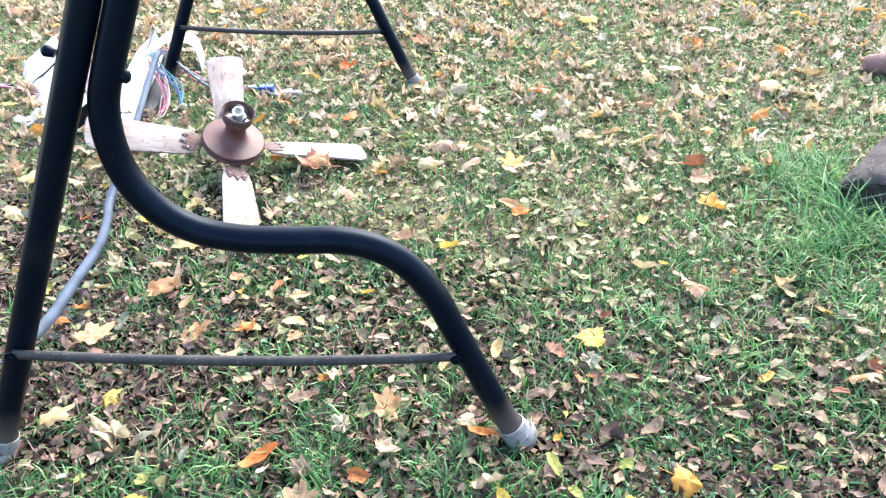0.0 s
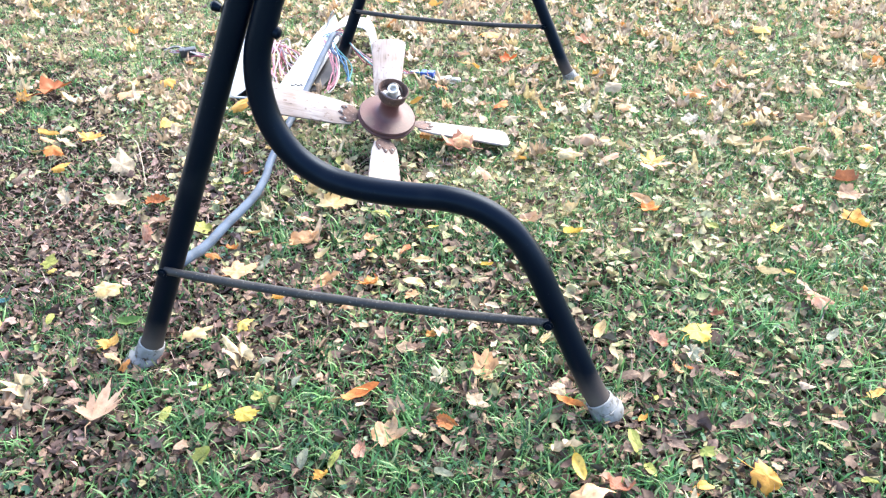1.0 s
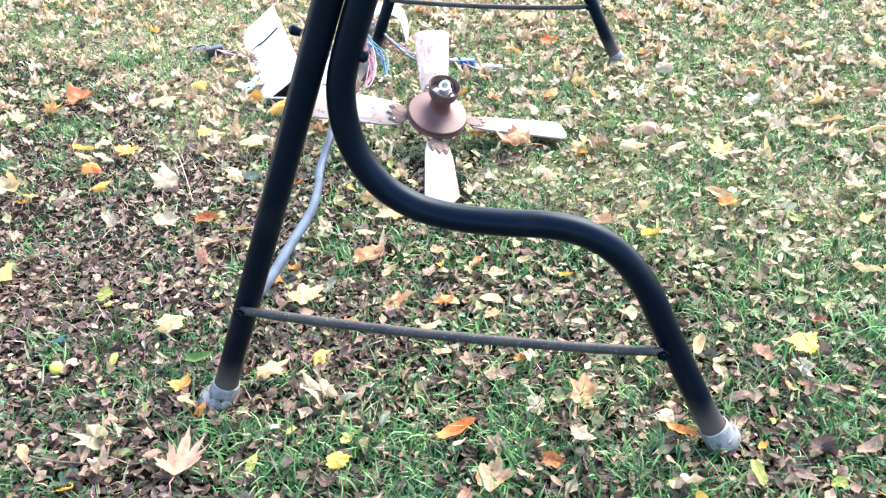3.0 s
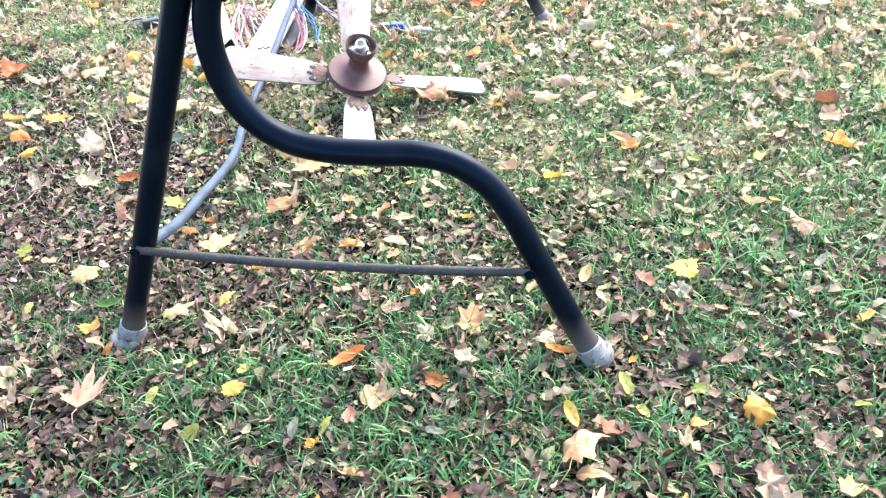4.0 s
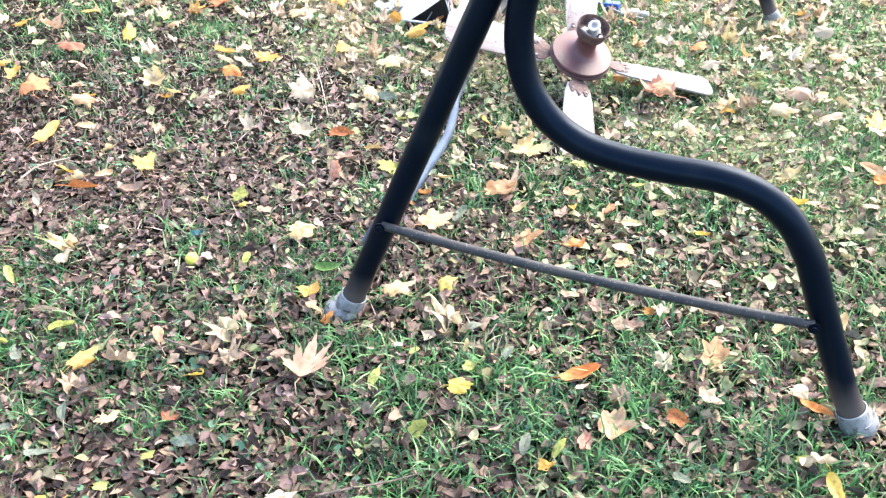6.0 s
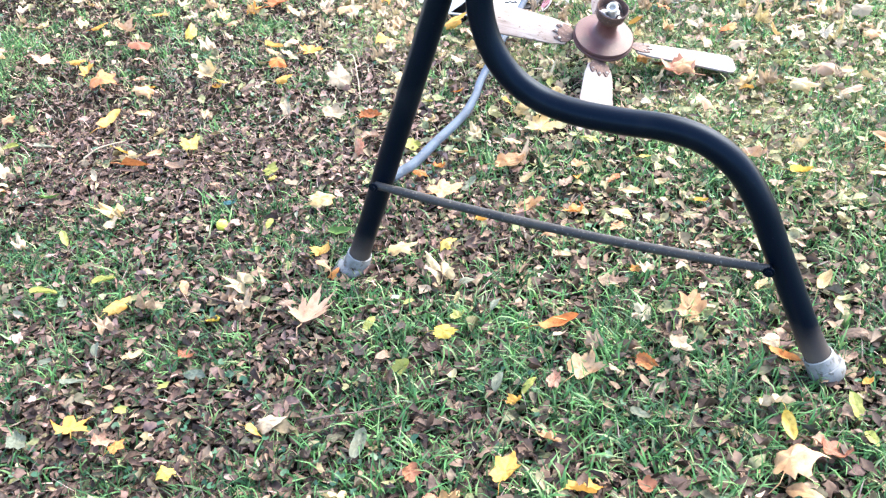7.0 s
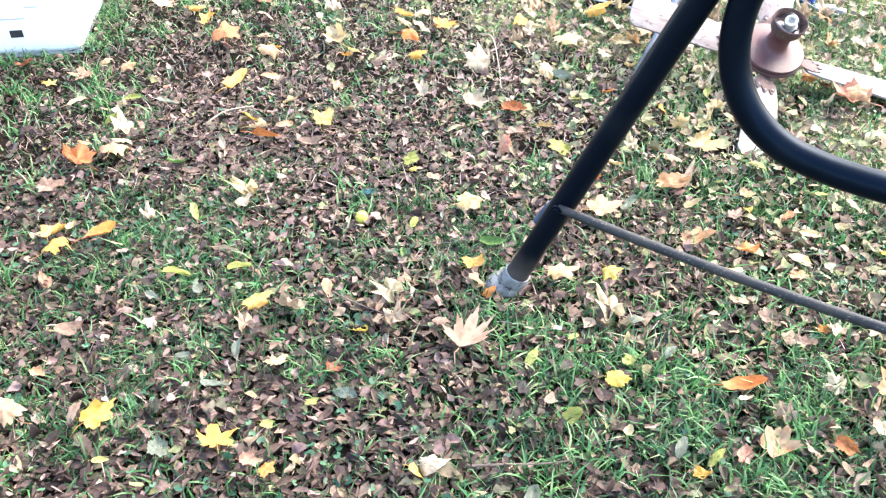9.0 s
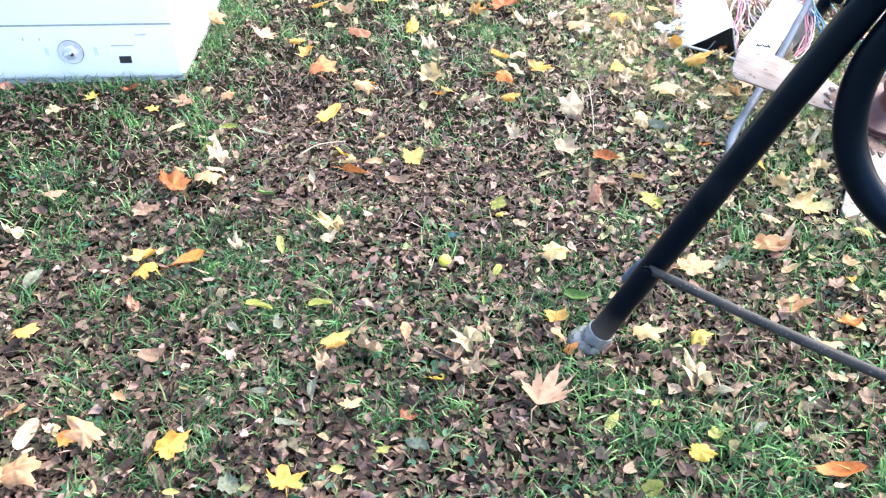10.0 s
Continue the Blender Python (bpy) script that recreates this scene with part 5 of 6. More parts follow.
lay_leaves("t", "shell", ((-0.66, 1.91, 0.057, 38), (0.53, 1.68, 0.051, 7), (1.13, 1.2, 0.069, 4), (0.48, 2.38, 0.078, 0), (0.34, 2.3, 0.068, 0), (1.9, 2.16, 0.102, -3), (2.24, 2.72, 0.118, -3),))
lay_leaves("t", "pale", ((-0.22, 1.16, 0.057, 39), (0.07, 1.17, 0.037, 36), (1.6, 0.79, 0.039, 56), (1.21, 0.8, 0.033, 5), (0.68, 2.01, 0.063, -3), (0.65, 1.53, 0.068, -4),))
lay_leaves("m", "cream", ((0.21, 0.8, 0.094, 112),))
lay_leaves("b", "cream", ((0.91, 0.9, 0.071, 30), (1.25, 2.8, 0.076, -3), (2.25, 1.95, 0.112, -77),))
lay_leaves("t", "cream", ((-0.33, 0.96, 0.06, 36), (1.23, 1.49, 0.062, 8),))
lay_leaves("b", "pale", ((-0.55, 0.92, 0.1, 105),))
lay_leaves("b", "pale", ((0.12, -0.48, 0.056, 40),))

lay_leaf(0.5, 1.235, 0.115, 160, "b", "pink", 0.02)
lay_leaf(0.525, 1.225, 0.08, 20, "b", "peach", 0.03)


def join_leaves(rows):
    """The small and distant leaves in one mesh."""
    bm, slots = bmesh.new(), []
    for shape, m in rows:
        mat = shape.materials[0]
        if mat not in slots:
            slots.append(mat)
        had, verts = len(bm.faces), len(bm.verts)
        bm.from_mesh(shape)
        bm.verts.ensure_lookup_table()
        bm.faces.ensure_lookup_table()
        for v in bm.verts[verts:]:
            v.co = m @ v.co
        for f in bm.faces[had:]:
            f.material_index = slots.index(mat)
    me = bpy.data.meshes.new("small_fallen_leaves")
    bm.to_mesh(me)
    bm.free()
    for mat in slots:
        me.materials.append(mat)
    tagged(new("small_fallen_leaves", me), "small and distant fallen leaves of many autumn colours", "leaves", kind="stuff")


join_leaves(distant)


# ---- leaf litter, grass and weeds ----
def scatter(name, mat, verts, faces, place, label, category, smooth=True):
    """One mesh of many copies of a small form; place is (N, 4, 4)."""
    v = np.c_[np.array(verts, float), np.ones(len(verts))]
    co = np.einsum("nij,vj->nvi", place, v)[..., :3].reshape(-1, 3)
    n, k = len(place), len(verts)
    me = bpy.data.meshes.new(name)
    loops = np.concatenate([np.array(f) for f in faces])
    size = np.array([len(f) for f in faces])
    me.vertices.add(n * k)
    me.vertices.foreach_set("co", co.astype(np.float32).ravel())
    li = (loops[None] + (np.arange(n) * k)[:, None]).ravel()
    me.loops.add(len(li))
    me.loops.foreach_set("vertex_index", li.astype(np.int32))
    tot = np.tile(size, n)
    me.polygons.add(len(tot))
    me.polygons.foreach_set("loop_start", np.r_[0, np.cumsum(tot)[:-1]].astype(np.int32))
    me.polygons.foreach_set("use_smooth", np.full(len(tot), smooth))
    me.update(calc_edges=True)
    me.materials.append(mat)
    return tagged(new(name, me), label, category, kind="stuff")


def places(rs, xy, z, turn, tilt_x, tilt_y, sx, sy, sz):
    """Poses: scale, then two tilts, then a turn about the upright."""
    n = len(xy)
    ca, sa, cb, sb, cc, sc = np.cos(tilt_x), np.sin(tilt_x), np.cos(tilt_y), np.sin(tilt_y), np.cos(turn), np.sin(turn)
    o, i = np.zeros(n), np.ones(n)
    mx = np.stack([np.stack([i, o, o], -1), np.stack([o, ca, -sa], -1), np.stack([o, sa, ca], -1)], 1)
    my = np.stack([np.stack([cb, o, sb], -1), np.stack([o, i, o], -1), np.stack([-sb, o, cb], -1)], 1)
    mz = np.stack([np.stack([cc, -sc, o], -1), np.stack([sc, cc, o], -1), np.stack([o, o, i], -1)], 1)
    m = mz @ my @ mx * np.stack([sx, sy, sz], -1)[:, None, :]
    out = np.zeros((n, 4, 4))
    out[:, :3, :3] = m
    out[:, :2, 3], out[:, 2, 3], out[:, 3, 3] = xy, z, 1
    return out


def field(xy, scale, seed):
    """Soft patches between 0 and 1."""
    g = np.array([noise.noise((x * scale, y * scale, seed)) + 0.5 * noise.noise((x * scale * 2.7, y * scale * 2.7, seed + 9)) for x, y in xy])
    return np.clip(0.5 + 0.75 * g, 0, 1)


def heights(xy):
    return np.array([hump(x, y) for x, y in xy])


def spread(rs, n):
    """Points over the lawn: most where the walk passes, a thinning rest round it."""
    m = int(n * 0.9)
    near = np.c_[rs.uniform(-3.4, 4.2, m), -1.15 + 6.35 * rs.rand(m) ** 1.35]
    far = np.c_[rs.normal(0.3, 2.8, n - m), rs.normal(0.4, 2.4, n - m)]
    return np.concatenate([near, far])


def clear(xy):
    """Keep off the freezer and the log."""
    d = xy - np.array((-1.716, 0.369))
    a, b = d @ np.array((-0.766, -0.643)), d @ np.array((-0.643, 0.766))
    e = xy - np.array((-0.47, 1.62))
    box = (e[:, 1] > -0.01) & (e[:, 1] < 0.82) & (e[:, 0] + 0.506 * e[:, 1] > -0.02) & (e[:, 0] + 0.506 * e[:, 1] < 0.185)
    g = xy - np.array((2.185, 0.905))
    log, off = g @ np.array((0.66, 0.75)), g @ np.array((-0.75, 0.66))
    # nothing grows through the lowest blade of the fan
    c, w = xy - np.array((0.25, 1.262)), math.radians(287.4)
    along, aside = c @ np.array((math.cos(w), math.sin(w))), c @ np.array((-math.sin(w), math.cos(w)))
    box |= (along > 0.12) & (along < 0.42) & (np.abs(aside) < 0.04)
    return ~box & ~((a > -0.01) & (a < 1.06) & (b > -0.045) & (b < 0.78)) & ~((log > 0.0) & (log < 0.62) & (np.abs(off) < 0.13))


def open_lawn(xy):
    """0 under the thick litter, 1 on the paler grass beyond the swing."""
    return np.clip((xy[:, 1] + 0.5 * xy[:, 0] - 0.55) * 0.75, 0, 1)


def green_share(xy):
    """How grassy a spot is: more towards the log, less under the leaves on the other side."""
    g = field(xy, 1.3, 3.1) * 0.6 + field(xy, 4.5, 7.7) * 0.55
    lush = 0.25 * np.exp(-((xy[:, 0] + 1.75) ** 2 / 0.12 + (xy[:, 1] - 0.1) ** 2 / 0.05)) + 0.5 * np.exp(-((xy[:, 0] - 0.7) ** 2 / 0.4 + (xy[:, 1] + 0.05) ** 2 / 0.2)) + 0.05 * np.exp(-((xy[:, 0] - 1.7) ** 2 / 0.5 + (xy[:, 1] - 0.1) ** 2 / 0.6))
    return g + 0.05 + lush + 0.4 * open_lawn(xy) + np.clip((xy[:, 0] - 0.6) * 0.2, -0.2, 0.3) + 0.35 * np.exp(-((xy[:, 0] + 0.6) ** 2 / 0.35 + (xy[:, 1] + 0.3) ** 2 / 0.06))


def ovate(wide, fold, curl, twist, hook, r):
    """A pointed leaf of length 1, folded along its midrib, crumpled at the rim, in five stations."""
    v = [(-0.5, 0, curl * 0.25), (0.5, 0.06 * hook, curl * 0.25 + 0.08 * hook)]
    for x, w in ((-0.24, 0.19), (0.06, 0.25), (0.32, 0.15)):
        for side in (-1, 0, 1):
            y = side * w * wide * (r.uniform(0.65, 1.3) if side else 1.0)
            x += r.uniform(-0.05, 0.05)
            v.append((x, y + 0.05 * hook * x * x * 4, curl * x * x + fold * abs(y) + twist * x * y + (r.uniform(-0.07, 0.09) if side else -0.015)))
    f = [(0, 3, 2), (0, 4, 3), (2, 3, 6, 5), (3, 4, 7, 6), (5, 6, 9, 8), (6, 7, 10, 9), (8, 9, 1), (9, 10, 1)]
    return v, f


def dry_patch(xy):
    """Where short dry grass shows more than leaves."""
    return np.exp(-((xy[:, 0] + 0.65) ** 2 / 0.7 + (xy[:, 1] - 1.0) ** 2 / 0.5))


def brown_patch(xy):
    """Where brown leaves hide nearly all grass, between the freezer and the swing."""
    return np.exp(-((xy[:, 0] + 0.75) ** 2 / 0.5 + (xy[:, 1] - 0.35) ** 2 / 0.2))


def build_litter():
    rs = np.random.RandomState(5)
    r = random.Random(17)
    for k in range(10):
        wide = (1.0, 0.75, 1.25, 0.9, 1.15, 0.6, 1.4, 0.85, 1.05, 0.5)[k]
        v, f = ovate(wide, (0.3, 1.5, -0.7, 0.9, 0.1, 0.4, 0.6, 2.0, -0.4, 0.8)[k], r.uniform(-1.2, 1.7), r.uniform(-2.2, 2.2), r.uniform(-1.5, 1.5), r)
        if k in (2, 6):
            rim = [(x * r.uniform(0.85, 1.15), y * wide * r.uniform(0.6, 0.9)) for x, y in leaf_outline("torn", r)][::2]
            bend = r.uniform(-0.6, 1.2)
            v = [(0, 0, 0)] + [(x, y, bend * x * x + r.uniform(-0.08, 0.12)) for x, y in rim]
            f = [(0, i + 1, (i + 1) % len(rim) + 1) for i in range(len(rim))]
        n = 16600
        xy = spread(rs, n)
        xy = xy[clear(xy) & (rs.rand(n) < (1.1 - 0.45 * np.clip(green_share(xy), 0, 1.2)) * (1 - 0.6 * open_lawn(xy)) * np.clip(1.7 * field(xy, 9.0, 61.0) + 0.1, 0.45, 1) * (1 - 0.3 * dry_patch(xy) + 0.35 * brown_patch(xy)))]
        n = len(xy)
        s = (0.015 + 0.026 * rs.rand(n) ** 1.5) * np.clip(0.95 + 0.12 * xy[:, 0], 0.8, 1.05)
        m = places(rs, xy, heights(xy) + 0.002 + 0.03 * rs.rand(n) ** 1.1, rs.uniform(0, 6.3, n), rs.normal(0, 0.42, n), rs.normal(0, 0.36, n), s, s * rs.uniform(0.7, 1.15, n), s * rs.uniform(0.5, 1.4, n))
        # the share of dark brown leaves grows towards the near side and left
        darker = rs.rand(n) < np.clip(np.maximum(np.maximum((0.35 - xy[:, 0] - 0.5 * np.maximum(xy[:, 1], 0)) * 0.55, np.clip((0.4 - xy[:, 1]) * 0.8, 0, 0.6)), 1.2 * np.exp(-((xy[:, 0] + 1.4) ** 2 / 0.7 + (xy[:, 1] + 0.1) ** 2 / 0.3)) + 1.2 * np.exp(-((xy[:, 0] + 0.6) ** 2 / 0.2 + (xy[:, 1] + 0.75) ** 2 / 0.07))), 0.03, 0.85) * (0.4 + 1.1 * field(xy, 2.2, 40.0))
        darker &= rs.rand(n) > 0.55 * brown_patch(xy)
        grey = ~darker & (rs.rand(n) < np.clip((0.55 - xy[:, 0] + 0.15 * xy[:, 1]) * 0.9, 0, 0.85))
        scatter("leaf_litter", LITTER, v, f, m[~darker & ~grey], "thick litter of small dry brown leaves", "leaf litter")
        scatter("weathered_leaf_litter", WEATHERED, v, f, m[grey], "weathered grey-brown leaves lying in the short grass", "leaf litter")
        scatter("damp_leaf_litter", DARKLITTER, v, f, m[darker], "dark brown leaves lying among the paler ones", "leaf litter")


build_litter()


def build_tan_leaves():
    rs = np.random.RandomState(41)
    r = random.Random(9)
    for k in range(4):
        v, f = ovate(r.uniform(0.8, 1.5), r.uniform(-0.2, 0.8), r.uniform(-0.8, 1.2), r.uniform(-1.2, 1.2), r.uniform(-1, 1), r)
        n = 17000
        xy = spread(rs, n)
        # more tan leaves with distance, partly in place of sky reflection there
        share = np.clip((xy[:, 1] + 0.2 * xy[:, 0] - 0.2) * 0.95, 0.03, 1.0) * (0.3 + 0.9 * field(xy, 3.0, 21.0)) * np.clip(0.75 + 0.5 * xy[:, 0] + 0.4 * dry_patch(xy), 0.3, 1)
        xy = xy[clear(xy) & (rs.rand(n) < share)]
        n = len(xy)
        s = 0.02 + 0.03 * rs.rand(n) ** 1.5
        m = places(rs, xy, heights(xy) + 0.012 + 0.018 * rs.rand(n), rs.uniform(0, 6.3, n), rs.normal(0, 0.42, n), rs.normal(0, 0.38, n), s, s * rs.uniform(0.7, 1.2, n), s * rs.uniform(0.5, 1.5, n))
        scatter("tan_leaf_litter", TAN, v, f, m, "scattered small tan and straw-coloured dry leaves", "leaf litter")


build_tan_leaves()


def build_crumbs():
    rs = np.random.RandomState(77)
    v = [(-0.5, -0.1, 0.0), (0.05, -0.4, 0.12), (0.5, 0.05, 0.02), (0.1, 0.38, 0.15), (-0.3, 0.3, 0.0)]
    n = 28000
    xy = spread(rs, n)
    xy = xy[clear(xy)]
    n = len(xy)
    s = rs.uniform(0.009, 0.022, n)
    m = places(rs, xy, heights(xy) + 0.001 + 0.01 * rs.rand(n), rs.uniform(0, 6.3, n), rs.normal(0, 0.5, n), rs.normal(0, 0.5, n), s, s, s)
    scatter("leaf_crumbs", CRUMBS, v, [(0, 1, 2), (0, 2, 3), (0, 3, 4)], m, "crumbled bits of dry brown leaves, darkened for gap shade", "leaf litter", False)
    # flat old leaves and low grass that hide the soil where the walk passes closest
    n = 26000
    xy = np.c_[rs.uniform(-1.3, 1.9, n), -0.95 + 1.5 * rs.rand(n) ** 1.2]
    xy = xy[clear(xy)]
    n = len(xy)
    s = rs.uniform(0.014, 0.034, n)
    m = places(rs, xy, heights(xy) + 0.002 + 0.006 * rs.rand(n), rs.uniform(0, 6.3, n), rs.normal(0, 0.25, n), rs.normal(0, 0.25, n), s, s * rs.uniform(0.5, 0.9, n), s)
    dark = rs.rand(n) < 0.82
    for mat, chosen in ((DARKLITTER, dark), (LITTER, ~dark)):
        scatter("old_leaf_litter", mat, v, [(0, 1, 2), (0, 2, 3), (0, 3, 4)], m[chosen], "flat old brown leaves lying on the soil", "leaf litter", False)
    n = 25000
    xy = np.c_[rs.uniform(-0.9, 2.0, n), -0.95 + 1.7 * rs.rand(n) ** 1.2]
    xy = xy[clear(xy) & (rs.rand(n) < np.clip(1.5 * field(xy, 4.0, 81.0) - 0.2, 0.15, 1) * np.clip(0.55 + 0.5 * xy[:, 0], 0.25, 1))]
    n = len(xy)
    h = rs.uniform(0.018, 0.04, n)
    m = places(rs, xy, heights(xy) + 0.002, rs.uniform(0, 6.3, n), rs.normal(0, 0.7, n), rs.normal(0, 0.6, n), rs.uniform(0.0035, 0.0065, n), h, h)
    scatter("grass", LOWGRASS, [(-0.5, 0, 0), (0.5, 0, 0), (-0.35, 0.3, 0.6), (0.35, 0.3, 0.6), (0, 0.8, 0.9)], [(0, 1, 3, 2), (2, 3, 4)], m, "broad low blades of green grass between old leaves", "grass")


build_crumbs()


def build_scattered():
    rs = np.random.RandomState(31)
    r = random.Random(3)
    for k in range(4):
        rim = leaf_outline("blunt" if k < 3 else "torn", r)
        way, at = r.uniform(0, 6.28), r.uniform(0.0, 0.15)
        up = lambda x, y: 0.3 * math.hypot(x, y) ** 2 + 0.1 * math.sin(5 * math.atan2(y, x) + k) + 0.9 * max(0.0, x * math.cos(way) + y * math.sin(way) - at)
        rings = [[(x * q, y * q, up(x * q, y * q)) for x, y in rim] for q in (0.6, 1.0)]
        v = [(0, 0, up(0, 0))] + rings[0] + rings[1]
        m = len(rim)
        f = [(0, i + 1, (i + 1) % m + 1) for i in range(m)] + [(i + 1, m + i + 1, m + (i + 1) % m + 1, (i + 1) % m + 1) for i in range(m)]
        n = 4600
        xy = spread(rs, n)
        # pale leaves thicken with distance, partly to brighten it like glare
        xy = xy[clear(xy) & (rs.rand(n) < np.clip(0.02 + 0.27 * (xy[:, 1] - 0.9), 0.012, 0.75))]
        n = len(xy)
        s = rs.uniform(0.032, 0.072, n)
        m = places(rs, xy, heights(xy) + 0.03 + 0.01 * rs.rand(n), rs.uniform(0, 6.3, n), rs.normal(0, 0.3, n), rs.normal(0, 0.3, n), s, s, s * rs.uniform(0.7, 2.0, n))
        scatter("scattered_leaves", BRIGHT, v, f, m, "scattered pale, tan and orange autumn leaves", "leaves")


build_scattered()


def blade_form(bend):
    return [(-0.5, 0, 0), (0.5, 0, 0), (-0.46, 0.1 * bend, 0.4), (0.46, 0.1 * bend, 0.4), (-0.34, 0.4 * bend, 0.74), (0.34, 0.4 * bend, 0.74), (0, 0.95 * bend, 0.9)], [(0, 1, 3, 2), (2, 3, 5, 4), (4, 5, 6)]


def build_grass():
    rs = np.random.RandomState(8)
    for bend, n in ((0.6, 80000), (1.2, 95000)):
        xy = spread(rs, n)
        g = green_share(xy)
        keep = clear(xy) & (rs.rand(n) < np.clip((g - 0.2) * 1.2, 0.03, 1) * np.clip(0.95 + 0.5 * (xy[:, 0] - 0.1), 0.6, 1.15) * (1 - 0.65 * brown_patch(xy)) * np.clip(3.0 * field(xy, 7.0, 4.4) - 0.8 + 0.35 * open_lawn(xy), 0.1, 1))
        xy, g = xy[keep], g[keep]
        n = len(xy)
        h = (0.018 + 0.03 * rs.rand(n)) * (0.75 + 0.5 * np.clip(g, 0, 1.3))
        m = places(rs, xy, heights(xy) - 0.003, rs.uniform(0, 6.3, n), rs.normal(0, 0.5, n), rs.normal(0, 0.35, n), rs.uniform(0.0028, 0.0062, n), h, h * rs.uniform(0.7, 1.05, n))
        scatter("grass", GRASS, *blade_form(bend), m, "short green lawn grass growing through the leaves", "grass")
    n = 62000
    xy = spread(rs, n)
    xy = xy[clear(xy) & (rs.rand(n) < np.clip(green_share(xy) * 0.9, 0.12, 1))]
    n = len(xy)
    h = rs.uniform(0.018, 0.036, n)
    m = places(rs, xy, heights(xy), rs.uniform(0, 6.3, n), rs.normal(0, 0.7, n), rs.normal(0, 0.6, n), rs.uniform(0.003, 0.0055, n), h, h)
    scatter("grass", LOWGRASS, [(-0.5, 0, 0), (0.5, 0, 0), (-0.35, 0.3, 0.6), (0.35, 0.3, 0.6), (0, 0.8, 0.9)], [(0, 1, 3, 2), (2, 3, 4)], m, "fine low green grass under the leaves", "grass")
    n = 135000
    xy = spread(rs, n)
    xy = xy[clear(xy) & (rs.rand(n) < 0.04 + 0.9 * np.maximum(open_lawn(xy), 0.3 * np.clip((xy[:, 1] - 0.35) * 3, 0, 1)) * np.clip(1.6 * field(xy, 3.6, 33.0) - 0.1, 0.2, 1))]
    n = len(xy)
    h = rs.uniform(0.02, 0.045, n)
    m = places(rs, xy, heights(xy), rs.uniform(0, 6.3, n), rs.normal(0, 0.8, n), rs.normal(0, 0.6, n), rs.uniform(0.003, 0.0055, n), h, h)
    scatter("grass", FARGRASS, [(-0.5, 0, 0), (0.5, 0, 0), (-0.35, 0.3, 0.6), (0.35, 0.3, 0.6), (0, 0.8, 0.9)], [(0, 1, 3, 2), (2, 3, 4)], m, "pale green lawn grass, lightened for the far glare", "grass")
    # small clumps among the litter
    k = 40
    c = np.c_[rs.uniform(-2.4, 2.2, 1300), rs.uniform(-1.0, 1.6, 1300)]
    c = c[rs.rand(len(c)) < np.clip(2.2 * (field(c, 3.2, 51.0) - 0.42) + 0.5 * np.exp(-((c[:, 0] + 0.9) ** 2 / 0.3 + (c[:, 1] + 0.25) ** 2 / 0.05)), 0.04, 0.9) * (1 - 0.75 * brown_patch(c))]
    xy = np.repeat(c, k, 0) + rs.normal(0, 0.026, (len(c) * k, 2))
    xy = xy[clear(xy)]
    n = len(xy)
    h = rs.uniform(0.022, 0.05, n)
    m = places(rs, xy, heights(xy), rs.uniform(0, 6.3, n), rs.normal(0, 0.55, n), rs.normal(0, 0.45, n), rs.uniform(0.002, 0.0042, n), h, h)
    scatter("grass", LOWGRASS, *blade_form(1.0), m, "small clumps of fine green grass", "grass")
    # dark short grass in the near corner
    n = 7000
    xy = np.c_[rs.normal(-0.75, 0.55, n), rs.normal(-0.35, 0.3, n)]
    xy = xy[clear(xy) & (rs.rand(n) < np.clip(3.4 * field(xy, 5.0, 71.0) - 1.5, 0.02, 1))]
    n = len(xy)
    h = rs.uniform(0.02, 0.045, n)
    m = places(rs, xy, heights(xy) + 0.004, rs.uniform(0, 6.3, n), rs.normal(0, 0.6, n), rs.normal(0, 0.5, n), rs.uniform(0.0022, 0.0045, n), h, h)
    scatter("grass", LOWGRASS, *blade_form(1.1), m, "dark green short grass in the damp litter", "grass")
    n = 1900
    at = rs.rand(n)
    front = rs.rand(n) < 0.55
    xy = np.where(front[:, None], np.c_[-1.70 - 0.766 * at, 0.33 - 0.643 * at], np.c_[-1.68 - 0.643 * 0.8 * at, 0.40 + 0.766 * 0.8 * at]) + rs.normal(0, 0.035, (n, 2))
    xy = xy[clear(xy)]
    n = len(xy)
    h = rs.uniform(0.02, 0.055, n)
    m = places(rs, xy, heights(xy), rs.uniform(0, 6.3, n), rs.normal(0, 0.5, n), rs.normal(0, 0.45, n), rs.uniform(0.0024, 0.0046, n), h, h)
    scatter("grass", LOWGRASS, *blade_form(1.0), m, "dark green grass against the foot of the freezer", "grass")
    # long tufts round the log and small ones elsewhere
    spots = [(2.02 + rs.normal(0, 0.1), 0.8 + rs.normal(0, 0.13)) for _ in range(34)] + [(2.1 + rs.normal(0, 0.12), 1.18 + rs.normal(0, 0.1)) for _ in range(34)] + [(1.75 + rs.normal(0, 0.24), 0.45 + rs.normal(0, 0.26)) for _ in range(12)]
    long_count = len(spots)
    spots += [(-1.35 + rs.normal(0, 0.12), 0.22 + rs.normal(0, 0.1)) for _ in range(6)] + [(-1.69 - 0.766 * t, 0.31 - 0.643 * t) for t in (0.12, 0.33, 0.6)] + [(-1.70 - 0.643 * t, 0.372 + 0.766 * t) for t in 0.9 * rs.rand(9)]
    c = np.c_[rs.uniform(-2.2, 2.6, 420), rs.uniform(-0.95, 2.2, 420)]
    spots += [tuple(p) for p in c[rs.rand(420) > 0.9 * brown_patch(c)]]
    spots += [(0.62 + rs.normal(0, 0.4), -0.2 + rs.normal(0, 0.2)) for _ in range(90)]
    xy, h = [], []
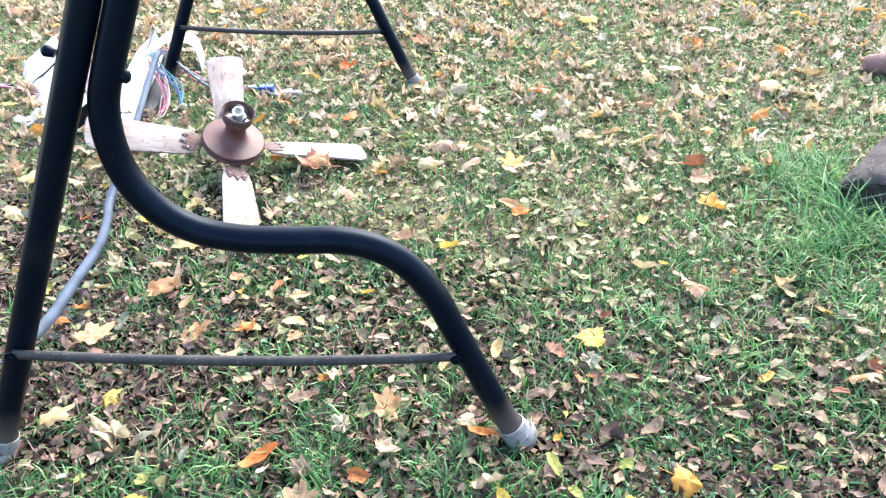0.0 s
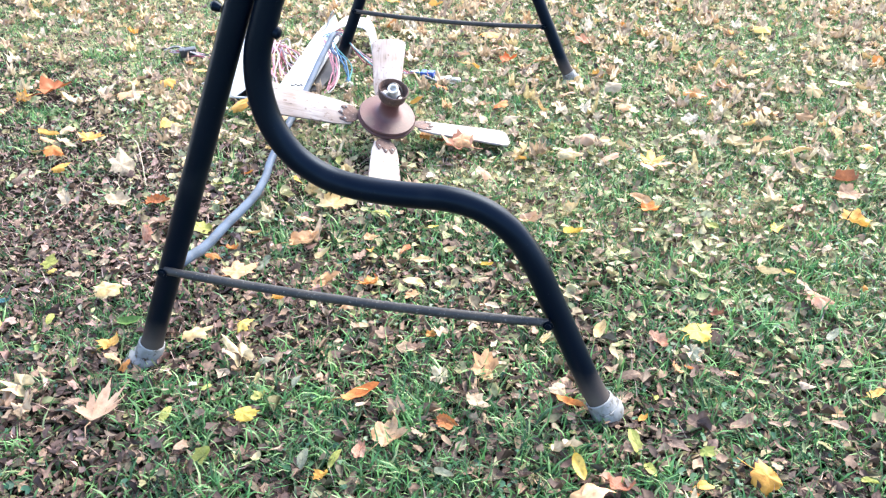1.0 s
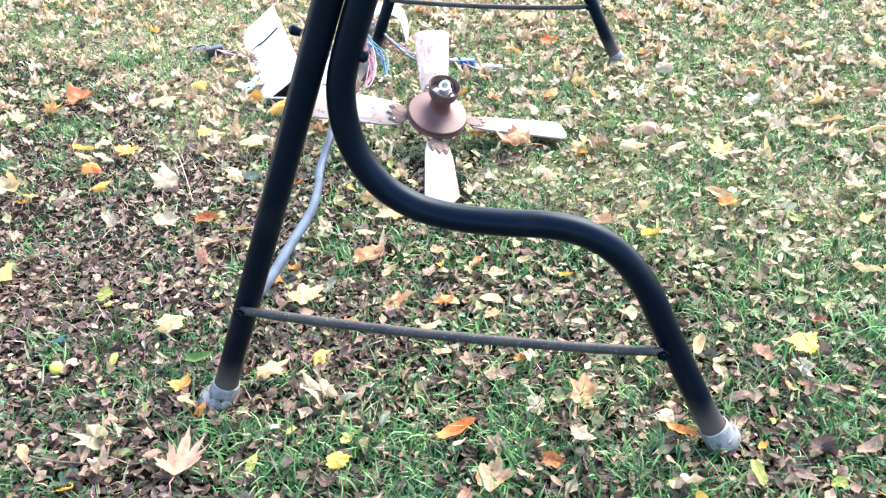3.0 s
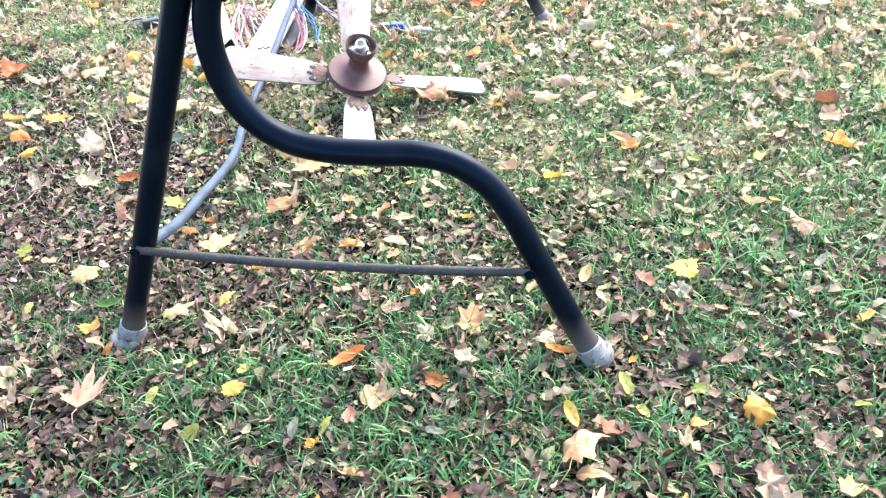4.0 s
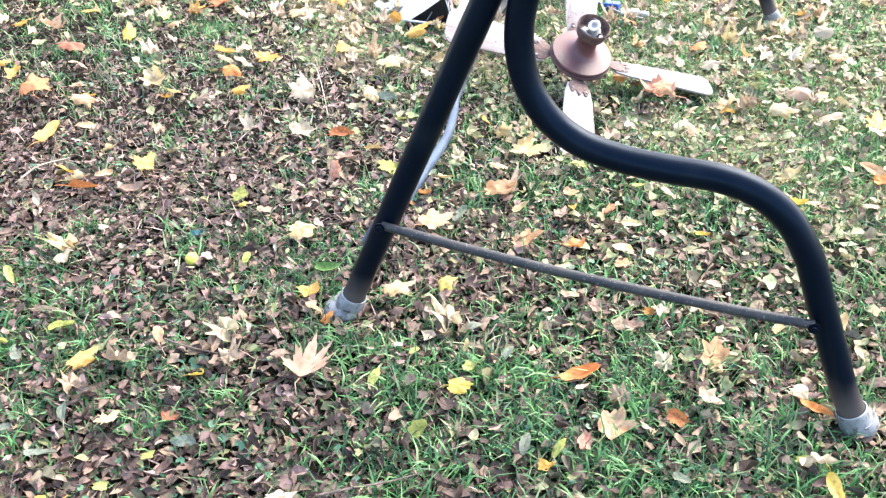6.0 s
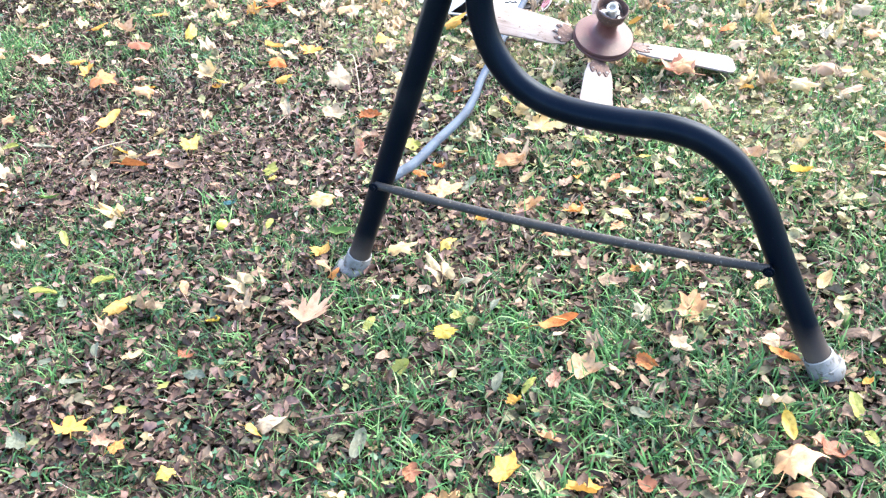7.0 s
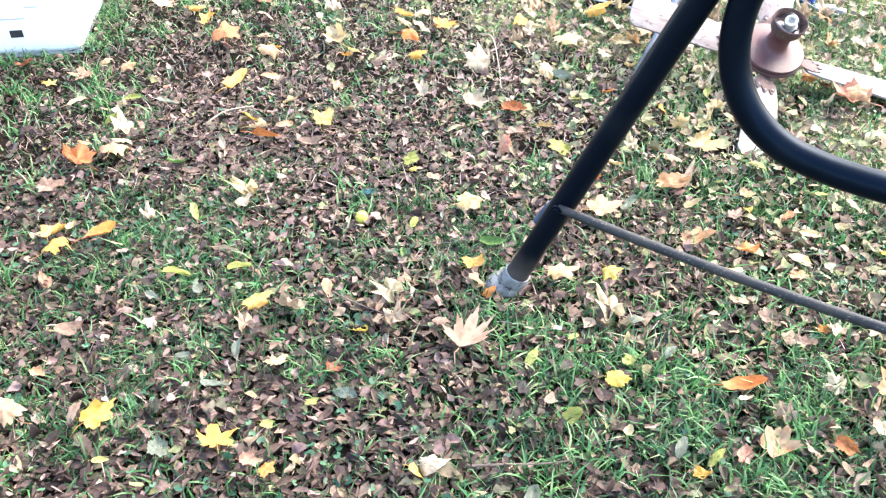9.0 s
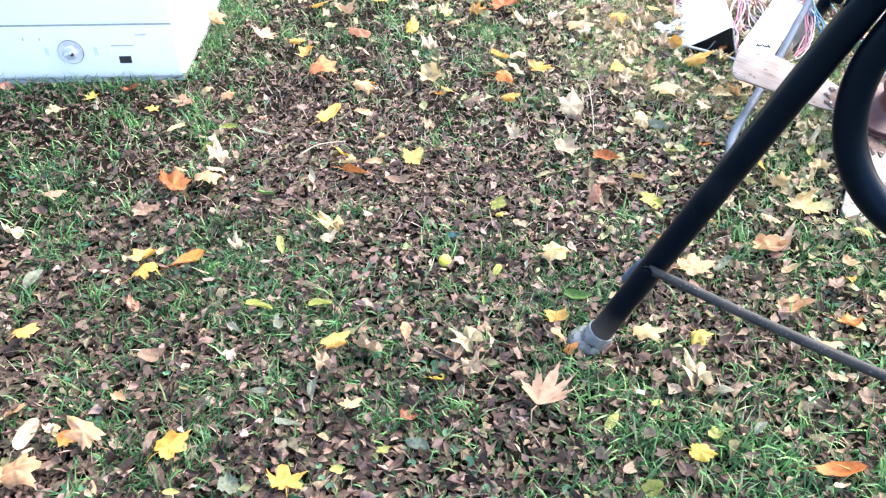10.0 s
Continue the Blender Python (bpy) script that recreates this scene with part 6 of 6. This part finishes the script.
    for i, (x, y) in enumerate(spots):
        tall = i < long_count
        k = 34 if tall else 24
        xy.append(np.c_[rs.normal(x, 0.03 if tall else 0.02, k), rs.normal(y, 0.03 if tall else 0.02, k)])
        h.append((0.085 if i < 34 else 0.075 if tall else 0.044) * rs.uniform(0.5, 1.25, k))
    xy, h = np.concatenate(xy), np.concatenate(h)
    keep = clear(xy)
    xy, h = xy[keep], h[keep]
    n = len(xy)
    m = places(rs, xy, heights(xy) - 0.003, rs.uniform(0, 6.3, n), rs.normal(0, 0.4, n), rs.normal(0, 0.3, n), rs.uniform(0.003, 0.0062, n), h, h)
    scatter("grass_tufts", GRASS, *blade_form(1.1), m, "tufts of longer green grass", "grass")
    # long arching blades against the log
    n = 150
    c = rs.randint(0, 9, n)
    xy = np.c_[1.98 + 0.03 * c + rs.normal(0, 0.05, n), 0.98 - 0.045 * c + rs.normal(0, 0.06, n)]
    xy = xy[clear(xy)]
    n = len(xy)
    h = rs.uniform(0.07, 0.16, n)
    m = places(rs, xy, heights(xy) - 0.003, rs.uniform(0, 6.3, n), rs.normal(0, 0.4, n), rs.normal(0, 0.3, n), rs.uniform(0.004, 0.0075, n), h * 1.2, h * 0.9)
    scatter("grass_tufts", GRASS, *blade_form(1.3), m, "long arching grass blades against the log", "grass")


build_grass()


def build_weeds():
    rs = np.random.RandomState(12)
    v = [(0, 0, 0), (0.5, 0, 0.06), (0.36, 0.34, 0.12), (0, 0.48, 0.1), (-0.34, 0.34, 0.12), (-0.5, 0.05, 0.08), (-0.34, -0.3, 0.12), (0.34, -0.32, 0.1)]
    f = [(0, 1, 2), (0, 2, 3), (0, 3, 4), (0, 4, 5), (0, 5, 6), (0, 7, 1)]
    n = 34000
    xy = spread(rs, n)
    g = field(xy, 2.6, 15.0)
    xy = xy[clear(xy) & (rs.rand(n) < np.clip((g - 0.38) * 2.2, 0, 1))]
    n = len(xy)
    s = rs.uniform(0.008, 0.02, n)
    m = places(rs, xy, heights(xy) + 0.01 + 0.016 * rs.rand(n), rs.uniform(0, 6.3, n), rs.normal(0, 0.35, n), rs.normal(0, 0.35, n), s, s, s)
    scatter("ground_weeds", CLOVER, v, f, m, "low round-leaved green weeds among the leaves", "weeds")
    n = 130000
    xy = spread(rs, n)
    xy = xy[clear(xy) & (rs.rand(n) < np.clip(0.1 + 1.0 * dry_patch(xy) + 0.4 * open_lawn(xy) + 0.45 * np.exp(-((xy[:, 0] + 1.25) ** 2 / 0.3 + (xy[:, 1] - 0.2) ** 2 / 0.12)), 0, 1))]
    n = len(xy)
    long = rs.uniform(0.018, 0.05, n)
    m = places(rs, xy, heights(xy) + 0.002 + 0.012 * rs.rand(n), rs.uniform(0, 6.3, n), rs.normal(-0.85, 0.4, n), rs.normal(0, 0.35, n), rs.uniform(0.0012, 0.0028, n), long, long)
    scatter("dry_straw", STRAW, [(-0.5, 0, 0), (0.5, 0, 0), (-0.4, 0.12, 0.55), (0.4, 0.12, 0.55), (0, 0.3, 1.0)], [(0, 1, 3, 2), (2, 3, 4)], m, "dry straw-coloured grass stalks lying on the lawn", "straw")


build_weeds()
